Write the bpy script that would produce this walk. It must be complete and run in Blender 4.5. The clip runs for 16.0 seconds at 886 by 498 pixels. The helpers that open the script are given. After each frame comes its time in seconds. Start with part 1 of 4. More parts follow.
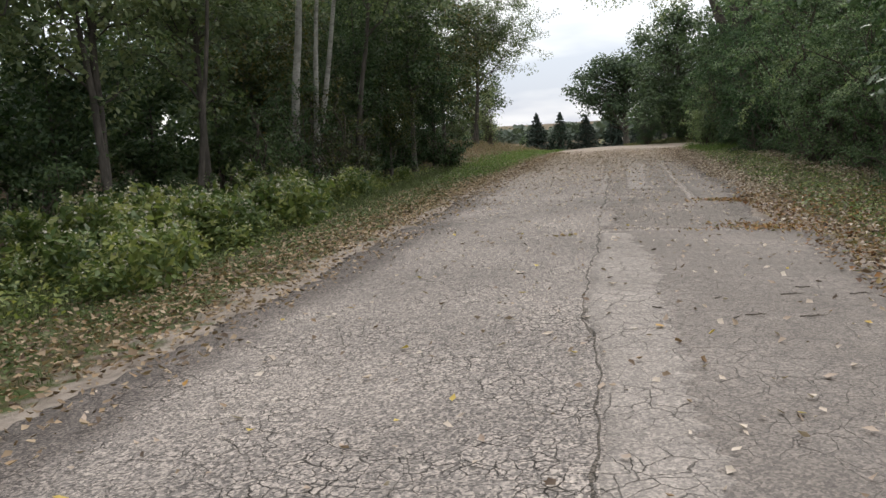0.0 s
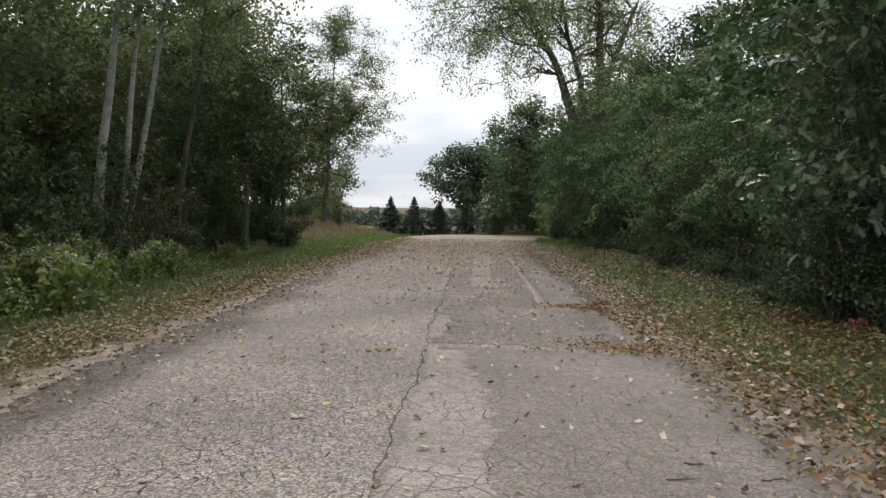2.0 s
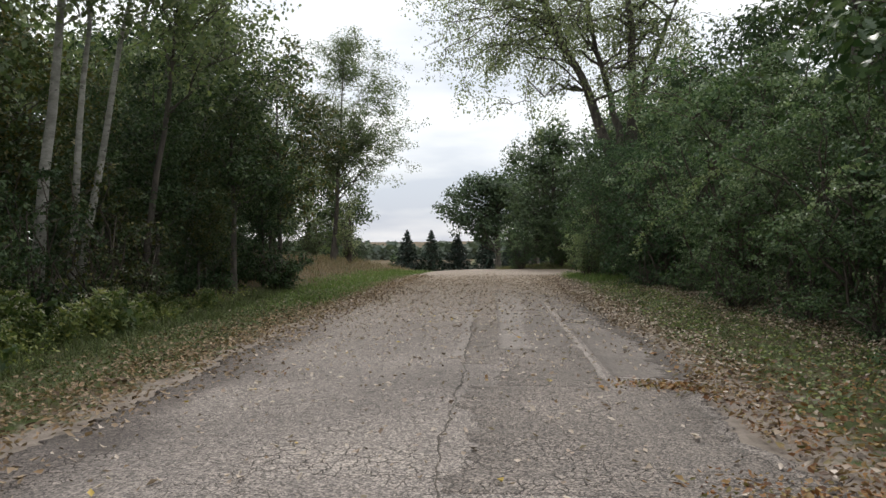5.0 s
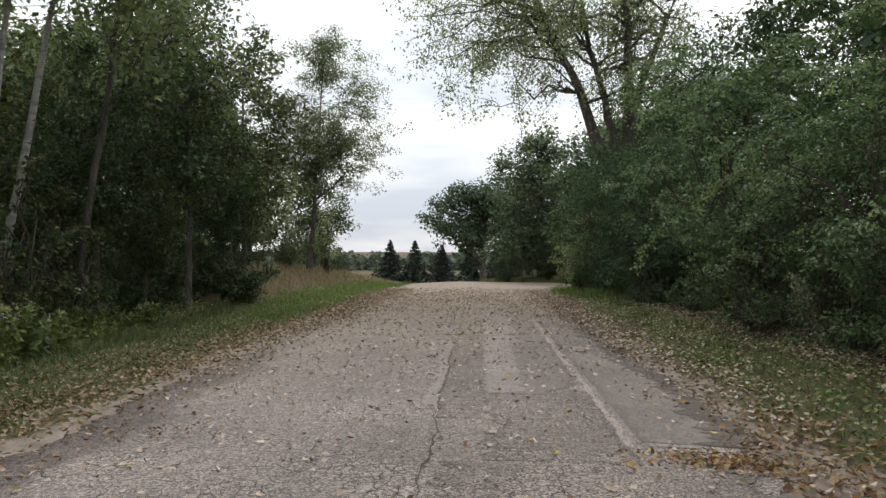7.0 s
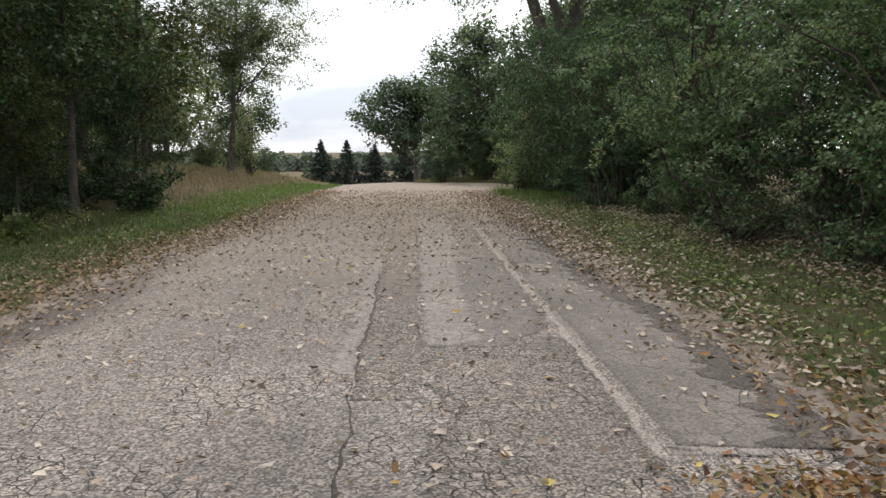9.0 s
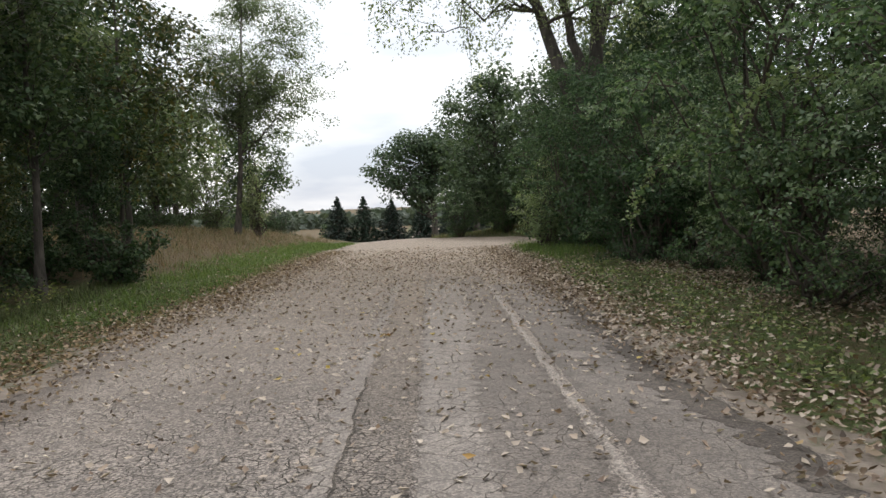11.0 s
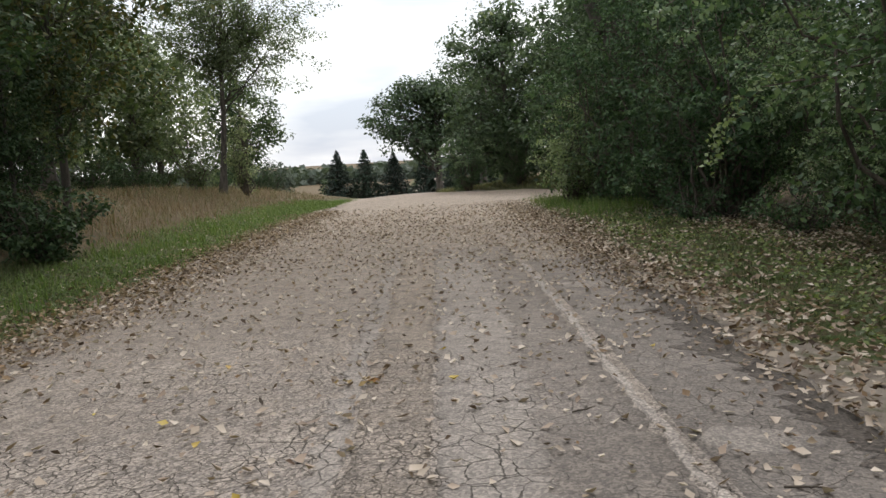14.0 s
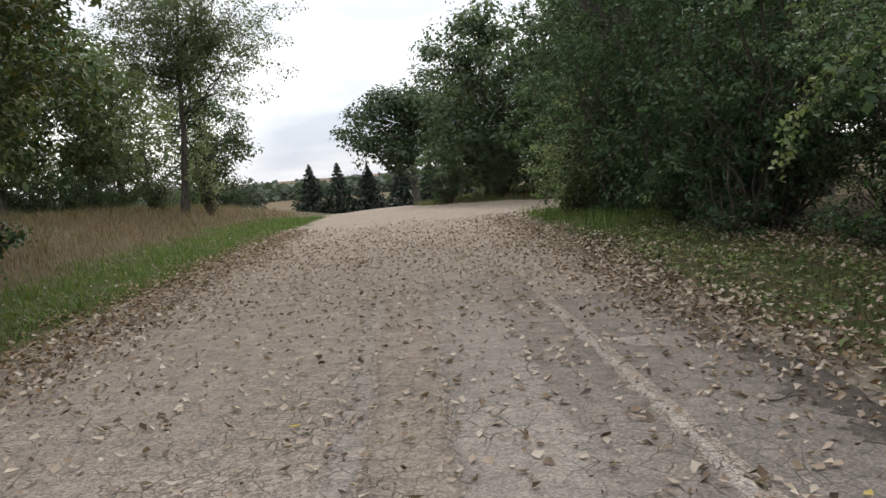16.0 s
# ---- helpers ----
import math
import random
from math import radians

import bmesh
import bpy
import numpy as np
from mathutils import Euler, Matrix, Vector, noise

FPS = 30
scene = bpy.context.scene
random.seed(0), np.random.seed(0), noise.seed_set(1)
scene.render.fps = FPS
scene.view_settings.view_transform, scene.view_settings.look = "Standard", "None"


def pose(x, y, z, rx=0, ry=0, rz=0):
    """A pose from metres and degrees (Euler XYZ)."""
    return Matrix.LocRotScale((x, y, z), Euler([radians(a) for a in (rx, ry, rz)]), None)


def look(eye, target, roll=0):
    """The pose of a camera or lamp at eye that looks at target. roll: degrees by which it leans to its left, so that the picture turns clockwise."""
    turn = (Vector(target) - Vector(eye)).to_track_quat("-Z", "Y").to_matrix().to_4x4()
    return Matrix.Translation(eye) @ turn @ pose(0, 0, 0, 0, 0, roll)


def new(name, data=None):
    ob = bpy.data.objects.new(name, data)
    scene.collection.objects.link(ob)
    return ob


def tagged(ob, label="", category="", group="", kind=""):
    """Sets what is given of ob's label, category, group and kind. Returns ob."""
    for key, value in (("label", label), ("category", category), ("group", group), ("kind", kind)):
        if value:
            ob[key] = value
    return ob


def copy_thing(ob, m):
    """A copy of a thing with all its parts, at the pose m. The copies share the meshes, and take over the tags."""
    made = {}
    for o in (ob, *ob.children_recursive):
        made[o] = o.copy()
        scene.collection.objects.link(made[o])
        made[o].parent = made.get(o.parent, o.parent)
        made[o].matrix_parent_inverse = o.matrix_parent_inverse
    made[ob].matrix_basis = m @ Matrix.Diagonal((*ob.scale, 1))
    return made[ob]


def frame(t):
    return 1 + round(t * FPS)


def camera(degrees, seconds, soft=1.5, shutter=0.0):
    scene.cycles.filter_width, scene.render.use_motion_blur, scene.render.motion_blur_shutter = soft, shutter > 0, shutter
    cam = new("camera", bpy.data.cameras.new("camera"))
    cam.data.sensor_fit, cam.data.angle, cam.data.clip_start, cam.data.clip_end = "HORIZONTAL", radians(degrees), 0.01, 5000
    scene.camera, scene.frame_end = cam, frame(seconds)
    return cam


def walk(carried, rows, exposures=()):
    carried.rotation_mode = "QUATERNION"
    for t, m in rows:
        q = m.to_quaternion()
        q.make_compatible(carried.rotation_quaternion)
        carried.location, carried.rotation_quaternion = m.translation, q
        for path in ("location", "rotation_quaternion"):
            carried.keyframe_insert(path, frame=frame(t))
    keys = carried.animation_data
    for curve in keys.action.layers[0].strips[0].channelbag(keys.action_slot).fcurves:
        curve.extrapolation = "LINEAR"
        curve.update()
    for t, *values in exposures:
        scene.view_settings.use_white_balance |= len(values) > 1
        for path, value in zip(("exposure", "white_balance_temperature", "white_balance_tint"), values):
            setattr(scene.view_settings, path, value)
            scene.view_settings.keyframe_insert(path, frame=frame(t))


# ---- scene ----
cam = camera(55.8, 16.0)
METRES, EYE, TILT, LEAN, TURN = 21.4, 1.5, 0.0, 0.0, 12.3
ROWS = [
    (0.0, 0.0, 0.0, 0.0, -0.5, -8.17, 3.48),
    (0.5, 0.0095, 0.0289, -0.0005, -1.51, -9.73, 2.48),
    (1.0, 0.0152, 0.0565, 0.0008, -5.69, -4.07, 2.08),
    (1.5, 0.0259, 0.088, -0.0003, -11.75, -3.23, 0.48),
    (2.0, 0.034, 0.1169, -0.0011, -10.19, -2.88, -0.46),
    (2.5, 0.0436, 0.1495, -0.0005, -10.5, -3.24, 0.51),
    (3.0, 0.0484, 0.1779, -0.0019, -3.3, -5.38, 3.22),
    (3.5, 0.0521, 0.2109, -0.0015, -2.33, -3.23, 2.12),
    (4.0, 0.0572, 0.2443, -0.0016, -3.28, -2.6, 0.61),
    (4.5, 0.0619, 0.277, -0.0014, -7.98, -1.29, 1.22),
    (7.0, 0.0945, 0.4235, -0.0013, -9.97, 0.13, -0.02),
    (7.5, 0.0982, 0.4548, -0.0029, -7.61, -0.61, 0.32),
    (8.0, 0.1068, 0.4862, -0.0038, -7.51, -4.33, 0.42),
    (8.5, 0.1129, 0.5147, -0.0042, -10.55, -6.74, 0.23),
    (9.0, 0.1212, 0.5463, -0.0039, -14.48, -6.71, 0.36),
    (9.5, 0.1294, 0.5738, -0.0032, -12.41, -6.54, 1.46),
    (10.0, 0.1387, 0.6034, -0.0028, -13.21, -5.36, 2.56),
    (12.5, 0.1792, 0.75, -0.0037, -13.21, -1.84, 1.79),
    (13.0, 0.1839, 0.7839, -0.0046, -12.59, -3.37, 3.49),
    (13.5, 0.1909, 0.8158, -0.0054, -13.62, -5.22, 3.3),
    (14.0, 0.1937, 0.848, -0.0061, -12.98, -6.29, 3.55),
    (14.5, 0.2005, 0.8791, -0.0064, -14.47, -5.19, 3.51),
    (15.0, 0.203, 0.9108, -0.007, -14.67, -5.2, 4.58),
    (15.5, 0.2091, 0.9388, -0.0074, -15.26, -5.54, 5.42),
    (16.0, 0.2126, 0.9735, -0.0078, -14.78, -5.62, 4.88),
]
walk(cam, [(t, pose(0, 0, EYE, TILT, LEAN, TURN) @ pose(METRES * x, METRES * y, METRES * z, 90 + pitch, roll, yaw)) for t, x, y, z, yaw, pitch, roll in ROWS],
     [(0.0, 0.12), (1.5, 0.03), (3.0, 0.06), (4.5, -0.05), (7.0, -0.02), (7.5, -0.08), (8.0, -0.08), (9.0, 0.24), (10.0, 0.2), (12.5, 0.04), (13.5, 0.1), (14.5, 0.17), (16.0, 0.13)])

# ---- world and light: bright broken overcast, sun veiled ahead ----
SUN_EL, SUN_AZ = 42.0, 12.0
world = bpy.data.worlds.new("overcast_sky")
scene.world = world
world.use_nodes = True
wn, wl = world.node_tree.nodes, world.node_tree.links
wn.clear()
w_out = wn.new("ShaderNodeOutputWorld")
w_sky = wn.new("ShaderNodeTexSky")
w_sky.sky_type, w_sky.sun_disc = "NISHITA", False
w_sky.sun_elevation, w_sky.sun_rotation = radians(SUN_EL), radians(SUN_AZ)
w_bg = wn.new("ShaderNodeBackground")
w_bg.inputs["Strength"].default_value = 0.10
w_cloud = wn.new("ShaderNodeBackground")
w_cloud.inputs["Strength"].default_value = 1.0
w_tc = wn.new("ShaderNodeTexCoord")
w_map = wn.new("ShaderNodeMapping")
w_map.inputs["Scale"].default_value = (1.6, 1.6, 6.5)
w_noise = wn.new("ShaderNodeTexNoise")
w_noise.inputs["Scale"].default_value, w_noise.inputs["Detail"].default_value = 1.7, 5.0
w_noise.inputs["Roughness"].default_value = 0.5
w_ramp = wn.new("ShaderNodeValToRGB")
w_ramp.color_ramp.elements[0].position, w_ramp.color_ramp.elements[0].color = 0.40, (0.56, 0.63, 0.77, 1)
w_ramp.color_ramp.elements[1].position, w_ramp.color_ramp.elements[1].color = 0.62, (1.22, 1.22, 1.21, 1)
w_sep = wn.new("ShaderNodeSeparateXYZ")
w_hi = wn.new("ShaderNodeMapRange")
for k, v in (("From Min", 0.0), ("From Max", 0.55), ("To Min", 0.0), ("To Max", 1.0)):
    w_hi.inputs[k].default_value = v
w_lift = wn.new("ShaderNodeMixRGB")
w_lift.inputs[2].default_value = (1.55, 1.55, 1.52, 1)
w_mix = wn.new("ShaderNodeMixShader")
w_mix.inputs[0].default_value = 0.86
wl.new(w_tc.outputs["Generated"], w_map.inputs["Vector"])
wl.new(w_map.outputs[0], w_noise.inputs["Vector"])
wl.new(w_noise.outputs["Fac"], w_ramp.inputs[0])
wl.new(w_tc.outputs["Generated"], w_sep.inputs[0])
wl.new(w_sep.outputs["Z"], w_hi.inputs["Value"])
wl.new(w_hi.outputs[0], w_lift.inputs[0])
wl.new(w_ramp.outputs[0], w_lift.inputs[1])
wl.new(w_lift.outputs[0], w_cloud.inputs["Color"])
wl.new(w_sky.outputs[0], w_bg.inputs["Color"])
wl.new(w_bg.outputs[0], w_mix.inputs[1])
wl.new(w_cloud.outputs[0], w_mix.inputs[2])
wl.new(w_mix.outputs[0], w_out.inputs["Surface"])
sun = new("sun", bpy.data.lights.new("sun", "SUN"))
sun.data.energy, sun.data.angle, sun.data.color = 1.5, radians(14), (1.0, 0.95, 0.88)
saz, sel = radians(SUN_AZ), radians(SUN_EL)
sun.matrix_world = look((0, 0, 30), Vector((0, 0, 30)) - Vector((math.sin(saz) * math.cos(sel), math.cos(saz) * math.cos(sel), math.sin(sel))))


# ---- materials ----
def nodes_of(name):
    mat = bpy.data.materials.new(name)
    mat.use_nodes = True
    nt = mat.node_tree
    nt.nodes.clear()
    out = nt.nodes.new("ShaderNodeOutputMaterial")
    bsdf = nt.nodes.new("ShaderNodeBsdfPrincipled")
    nt.links.new(bsdf.outputs[0], out.inputs["Surface"])
    return mat, nt, bsdf, out


def ramp_of(nt, stops, fac):
    r = nt.nodes.new("ShaderNodeValToRGB")
    els = r.color_ramp.elements
    while len(els) < len(stops):
        els.new(0.5)
    for e, (p, c) in zip(els, stops):
        e.position, e.color = p, (*c, 1)
    nt.links.new(fac, r.inputs[0])
    return r.outputs[0]


def noise_of(nt, vec, scale, detail=4.0, rough=0.55):
    n = nt.nodes.new("ShaderNodeTexNoise")
    n.inputs["Scale"].default_value, n.inputs["Detail"].default_value, n.inputs["Roughness"].default_value = scale, detail, rough
    nt.links.new(vec, n.inputs["Vector"])
    return n


def mix_of(nt, fac, a, b, mode="MIX"):
    m = nt.nodes.new("ShaderNodeMixRGB")
    m.blend_type = mode
    for sock, v in zip(m.inputs, (fac, a, b)):
        if isinstance(v, (int, float)):
            sock.default_value = v
        elif isinstance(v, tuple):
            sock.default_value = (*v, 1)
        else:
            nt.links.new(v, sock)
    return m.outputs[0]


def math_of(nt, op, a, b=0.0):
    m = nt.nodes.new("ShaderNodeMath")
    m.operation = op
    for sock, v in zip(m.inputs, (a, b)):
        if isinstance(v, (int, float)):
            sock.default_value = v
        else:
            nt.links.new(v, sock)
    return m.outputs[0]


def range_of(nt, v, a, b, c=0.0, d=1.0):
    m = nt.nodes.new("ShaderNodeMapRange")
    m.interpolation_type = "SMOOTHSTEP"
    nt.links.new(v, m.inputs["Value"])
    for k, q in (("From Min", a), ("From Max", b), ("To Min", c), ("To Max", d)):
        m.inputs[k].default_value = q
    return m.outputs[0]


def bump_of(nt, bsdf, height, strength, dist):
    b = nt.nodes.new("ShaderNodeBump")
    b.inputs["Strength"].default_value, b.inputs["Distance"].default_value = strength, dist
    nt.links.new(height, b.inputs["Height"])
    nt.links.new(b.outputs[0], bsdf.inputs["Normal"])


def position_of(nt):
    g = nt.nodes.new("ShaderNodeNewGeometry")
    s = nt.nodes.new("ShaderNodeSeparateXYZ")
    nt.links.new(g.outputs["Position"], s.inputs[0])
    return g.outputs["Position"], s.outputs


def leaf_material(name, colours, rough=0.5, glow=0.3, vary=0.25, spec=0.5, hue=0.017):
    """Leaves: colour by leaf and by plant, some light passing through."""
    mat, nt, bsdf, out = nodes_of(name)
    geo = nt.nodes.new("ShaderNodeNewGeometry")
    obj = nt.nodes.new("ShaderNodeObjectInfo")
    n = len(colours)
    col = ramp_of(nt, [(i / max(1, n - 1), c) for i, c in enumerate(colours)], geo.outputs["Random Per Island"])
    vary = vary if hue else 0.05
    val = range_of(nt, obj.outputs["Random"], 0, 1, 1 - vary, 1 + vary)
    hsv = nt.nodes.new("ShaderNodeHueSaturation")
    nt.links.new(val, hsv.inputs["Value"])
    nt.links.new(range_of(nt, obj.outputs["Random"], 0, 1, 0.5 + hue, 0.5 - hue), hsv.inputs["Hue"])
    nt.links.new(col, hsv.inputs["Color"])
    nt.links.new(hsv.outputs[0], bsdf.inputs["Base Color"])
    bsdf.inputs["Roughness"].default_value = rough
    bsdf.inputs["Specular IOR Level"].default_value = spec
    if glow:
        tr = nt.nodes.new("ShaderNodeBsdfTranslucent")
        nt.links.new(mix_of(nt, 1.0, hsv.outputs[0], (1.1, 1.2, 0.68), "MULTIPLY"), tr.inputs["Color"])
        mx = nt.nodes.new("ShaderNodeMixShader")
        mx.inputs[0].default_value = glow
        nt.links.new(bsdf.outputs[0], mx.inputs[1])
        nt.links.new(tr.outputs[0], mx.inputs[2])
        nt.links.new(mx.outputs[0], out.inputs["Surface"])
    return mat


def bark_material(name, dark, light, scale=9.0, patch=None):
    mat, nt, bsdf, out = nodes_of(name)
    tc = nt.nodes.new("ShaderNodeTexCoord")
    mp = nt.nodes.new("ShaderNodeMapping")
    mp.inputs["Scale"].default_value = (1, 1, 0.22) if patch is None else (1, 1, 2.2)
    nt.links.new(tc.outputs["Object"], mp.inputs["Vector"])
    n = noise_of(nt, mp.outputs[0], scale, 6, 0.65)
    big = noise_of(nt, tc.outputs["Object"], 1.3, 3)
    col = ramp_of(nt, [(0.34, dark), (0.62, light)], n.outputs["Fac"])
    if patch is not None:
        col = mix_of(nt, range_of(nt, n.outputs["Fac"], 0.60, 0.66), col, patch)
    col = mix_of(nt, range_of(nt, big.outputs["Fac"], 0.4, 0.7, 0, 0.5), col, tuple(0.6 * c for c in dark))
    nt.links.new(col, bsdf.inputs["Base Color"])
    bsdf.inputs["Roughness"].default_value = 0.9
    bump_of(nt, bsdf, n.outputs["Fac"], 0.8, 0.03)
    return mat


def voronoi_of(nt, vec, scale, feature="F1", rand=1.0):
    vo = nt.nodes.new("ShaderNodeTexVoronoi")
    vo.voronoi_dimensions, vo.feature = "2D", feature
    vo.inputs["Scale"].default_value, vo.inputs["Randomness"].default_value = scale, rand
    nt.links.new(vec, vo.inputs["Vector"])
    return vo


def asphalt_material(name, tones, crack_scale=11.0, crack=0.85, width=0.08, dirt=True, dirt_y=(24.0, 46.0), rough_stone=1.0):
    """Old asphalt: exposed stone, stains and alligator cracks, turning to dirt over the crest."""
    mat, nt, bsdf, out = nodes_of(name)
    pos, xyz = position_of(nt)
    stone = voronoi_of(nt, pos, 75.0)
    grit = noise_of(nt, pos, 170.0, 2, 0.7)
    stain = noise_of(nt, pos, 0.55, 5, 0.62)
    mid = noise_of(nt, pos, 6.5, 5, 0.68)
    warp = noise_of(nt, pos, 4.0, 4, 0.65)
    wv = nt.nodes.new("ShaderNodeVectorMath")
    wv.operation = "MULTIPLY_ADD"
    nt.links.new(warp.outputs["Color"], wv.inputs[0])
    wv.inputs[1].default_value = (0.13, 0.13, 0)
    nt.links.new(pos, wv.inputs[2])
    wid = range_of(nt, mid.outputs["Fac"], 0.3, 0.7, width * 0.15, width * 1.2)
    lines = []
    for sc, wd in ((crack_scale, 1.0), (crack_scale * 0.38, 0.45)):
        vo = voronoi_of(nt, wv.outputs[0], sc, "DISTANCE_TO_EDGE", 0.95)
        q = math_of(nt, "DIVIDE", vo.outputs["Distance"], math_of(nt, "MULTIPLY", wid, wd))
        lines.append(range_of(nt, q, 0.15, 1.0, 1.0, 0.0))
    line = math_of(nt, "MAXIMUM", lines[0], lines[1])
    worn = range_of(nt, noise_of(nt, pos, 1.1, 3, 0.6).outputs["Fac"], 0.40, 0.58, 0.12, 1.0)
    line = math_of(nt, "MULTIPLY", math_of(nt, "MULTIPLY", line, worn), range_of(nt, mid.outputs["Fac"], 0.30, 0.46, 0.25, 1.0))
    plate = voronoi_of(nt, wv.outputs[0], crack_scale, "F1", 0.95)
    grey = nt.nodes.new("ShaderNodeRGBToBW")
    nt.links.new(plate.outputs["Color"], grey.inputs[0])
    sgrey = nt.nodes.new("ShaderNodeRGBToBW")
    nt.links.new(stone.outputs["Color"], sgrey.inputs[0])
    col = ramp_of(nt, [(0.30, tones[0]), (0.5, tones[1]), (0.70, tones[2])], stain.outputs["Fac"])
    col = mix_of(nt, 0.8 * rough_stone, col, ramp_of(nt, [(0.2, (0.34, 0.34, 0.35)), (0.5, (0.95, 0.95, 0.95)), (0.8, (1.9, 1.85, 1.78))], sgrey.outputs[0]), "MULTIPLY")
    col = mix_of(nt, 0.6, col, ramp_of(nt, [(0.3, (0.6, 0.6, 0.6)), (0.7, (1.4, 1.38, 1.36))], grit.outputs["Fac"]), "MULTIPLY")
    col = mix_of(nt, 0.85, col, ramp_of(nt, [(0.3, (0.8, 0.8, 0.81)), (0.7, (1.18, 1.17, 1.15))], mid.outputs["Fac"]), "MULTIPLY")
    col = mix_of(nt, 0.3 * crack, col, ramp_of(nt, [(0.1, (0.82, 0.82, 0.82)), (0.9, (1.18, 1.18, 1.18))], grey.outputs[0]), "MULTIPLY")
    rim = math_of(nt, "ADD", xyz["X"], math_of(nt, "MULTIPLY", stain.outputs["Fac"], 0.9))
    col = mix_of(nt, math_of(nt, "MULTIPLY", range_of(nt, rim, -2.6, -2.1, 0.8, 0.0), range_of(nt, xyz["Y"], 18, 26, 1.0, 0.2)), col, mix_of(nt, 1.0, col, (0.46, 0.44, 0.44), "MULTIPLY"))
    if dirt:
        d = math_of(nt, "MULTIPLY", range_of(nt, xyz["Y"], dirt_y[0], dirt_y[1]), range_of(nt, mid.outputs["Fac"], 0.25, 0.6, 0.45, 1.0))
        soil = ramp_of(nt, [(0.3, (0.20, 0.158, 0.126)), (0.7, (0.43, 0.355, 0.29))], mid.outputs["Fac"])
        col = mix_of(nt, d, col, mix_of(nt, 0.6, soil, ramp_of(nt, [(0.3, (0.6, 0.6, 0.6)), (0.7, (1.4, 1.38, 1.36))], grit.outputs["Fac"]), "MULTIPLY"))
        line = math_of(nt, "MULTIPLY", line, math_of(nt, "SUBTRACT", 1.0, d))
    pits = noise_of(nt, pos, 46.0, 3, 0.75)
    specks = noise_of(nt, pos, 60.0, 2, 0.7)
    col = mix_of(nt, range_of(nt, pits.outputs["Fac"], 0.56, 0.66, 0.0, 0.75 * min(1.0, rough_stone)), col, (0.05, 0.044, 0.039))
    col = mix_of(nt, range_of(nt, specks.outputs["Fac"], 0.64, 0.72, 0.0, 0.4), col, (0.42, 0.39, 0.36))
    col = mix_of(nt, math_of(nt, "MULTIPLY", line, crack), col, (0.03, 0.026, 0.022))
    nt.links.new(col, bsdf.inputs["Base Color"])
    bsdf.inputs["Roughness"].default_value = 0.88
    bsdf.inputs["Specular IOR Level"].default_value = 0.3
    h = math_of(nt, "ADD", math_of(nt, "MULTIPLY", sgrey.outputs[0], 0.35 * rough_stone), math_of(nt, "MULTIPLY", mid.outputs["Fac"], 0.9))
    h = math_of(nt, "SUBTRACT", math_of(nt, "ADD", h, math_of(nt, "MULTIPLY", grey.outputs[0], 0.12 * crack)), math_of(nt, "MULTIPLY", line, 1.3))
    bump_of(nt, bsdf, h, 1.0, 0.011)
    return mat


def ground_material():
    mat, nt, bsdf, out = nodes_of("ground_soil")
    pos, xyz = position_of(nt)
    big = noise_of(nt, pos, 0.35, 5, 0.6)
    mid = noise_of(nt, pos, 4.0, 5, 0.65)
    fine = noise_of(nt, pos, 38.0, 4, 0.7)
    soil = ramp_of(nt, [(0.3, (0.045, 0.034, 0.022)), (0.55, (0.11, 0.080, 0.048)), (0.75, (0.19, 0.14, 0.085))], fine.outputs["Fac"])
    turf = ramp_of(nt, [(0.3, (0.035, 0.055, 0.016)), (0.7, (0.085, 0.125, 0.035))], fine.outputs["Fac"])
    sand = ramp_of(nt, [(0.3, (0.19, 0.158, 0.135)), (0.7, (0.39, 0.335, 0.292))], mid.outputs["Fac"])
    straw = ramp_of(nt, [(0.3, (0.075, 0.055, 0.032)), (0.7, (0.16, 0.12, 0.07))], mid.outputs["Fac"])
    col = mix_of(nt, range_of(nt, mid.outputs["Fac"], 0.42, 0.58, 0.2, 0.9), soil, turf)
    col = mix_of(nt, math_of(nt, "MULTIPLY", range_of(nt, xyz["X"], -5.6, -7.4), range_of(nt, xyz["Y"], 30, 37)), col, straw)
    col = mix_of(nt, range_of(nt, math_of(nt, "ABSOLUTE", math_of(nt, "ADD", xyz["X"], 0.6)), 7.0, 9.0), col, mix_of(nt, range_of(nt, xyz["Y"], 34, 40), soil, straw))
    edge = math_of(nt, "ADD", math_of(nt, "ABSOLUTE", math_of(nt, "ADD", xyz["X"], 0.6)), math_of(nt, "MULTIPLY", noise_of(nt, pos, 1.6, 4, 0.65).outputs["Fac"], 2.2))
    col = mix_of(nt, range_of(nt, math_of(nt, "ADD", edge, mid.outputs["Fac"]), 4.75, 5.2, 1.0, 0.0), col, sand)
    nt.links.new(col, bsdf.inputs["Base Color"])
    bsdf.inputs["Roughness"].default_value = 0.95
    bsdf.inputs["Specular IOR Level"].default_value = 0.2
    bump_of(nt, bsdf, fine.outputs["Fac"], 0.9, 0.03)
    return mat


M_GROUND = ground_material()
M_ROAD = asphalt_material("cracked_asphalt", ((0.162, 0.145, 0.137), (0.238, 0.213, 0.201), (0.318, 0.285, 0.265)), 11.0, 0.95, 0.06, True, (16.0, 36.0))
M_PATCH = asphalt_material("sealed_asphalt", ((0.138, 0.121, 0.112), (0.182, 0.161, 0.150), (0.231, 0.205, 0.191)), 6.5, 0.3, 0.03, True, (20.0, 42.0), 0.55)
M_PALESTRIP = asphalt_material("pale_asphalt", ((0.205, 0.184, 0.172), (0.256, 0.230, 0.216), (0.307, 0.277, 0.259)), 6.0, 0.7, 0.035, True, (20.0, 42.0), 0.5)
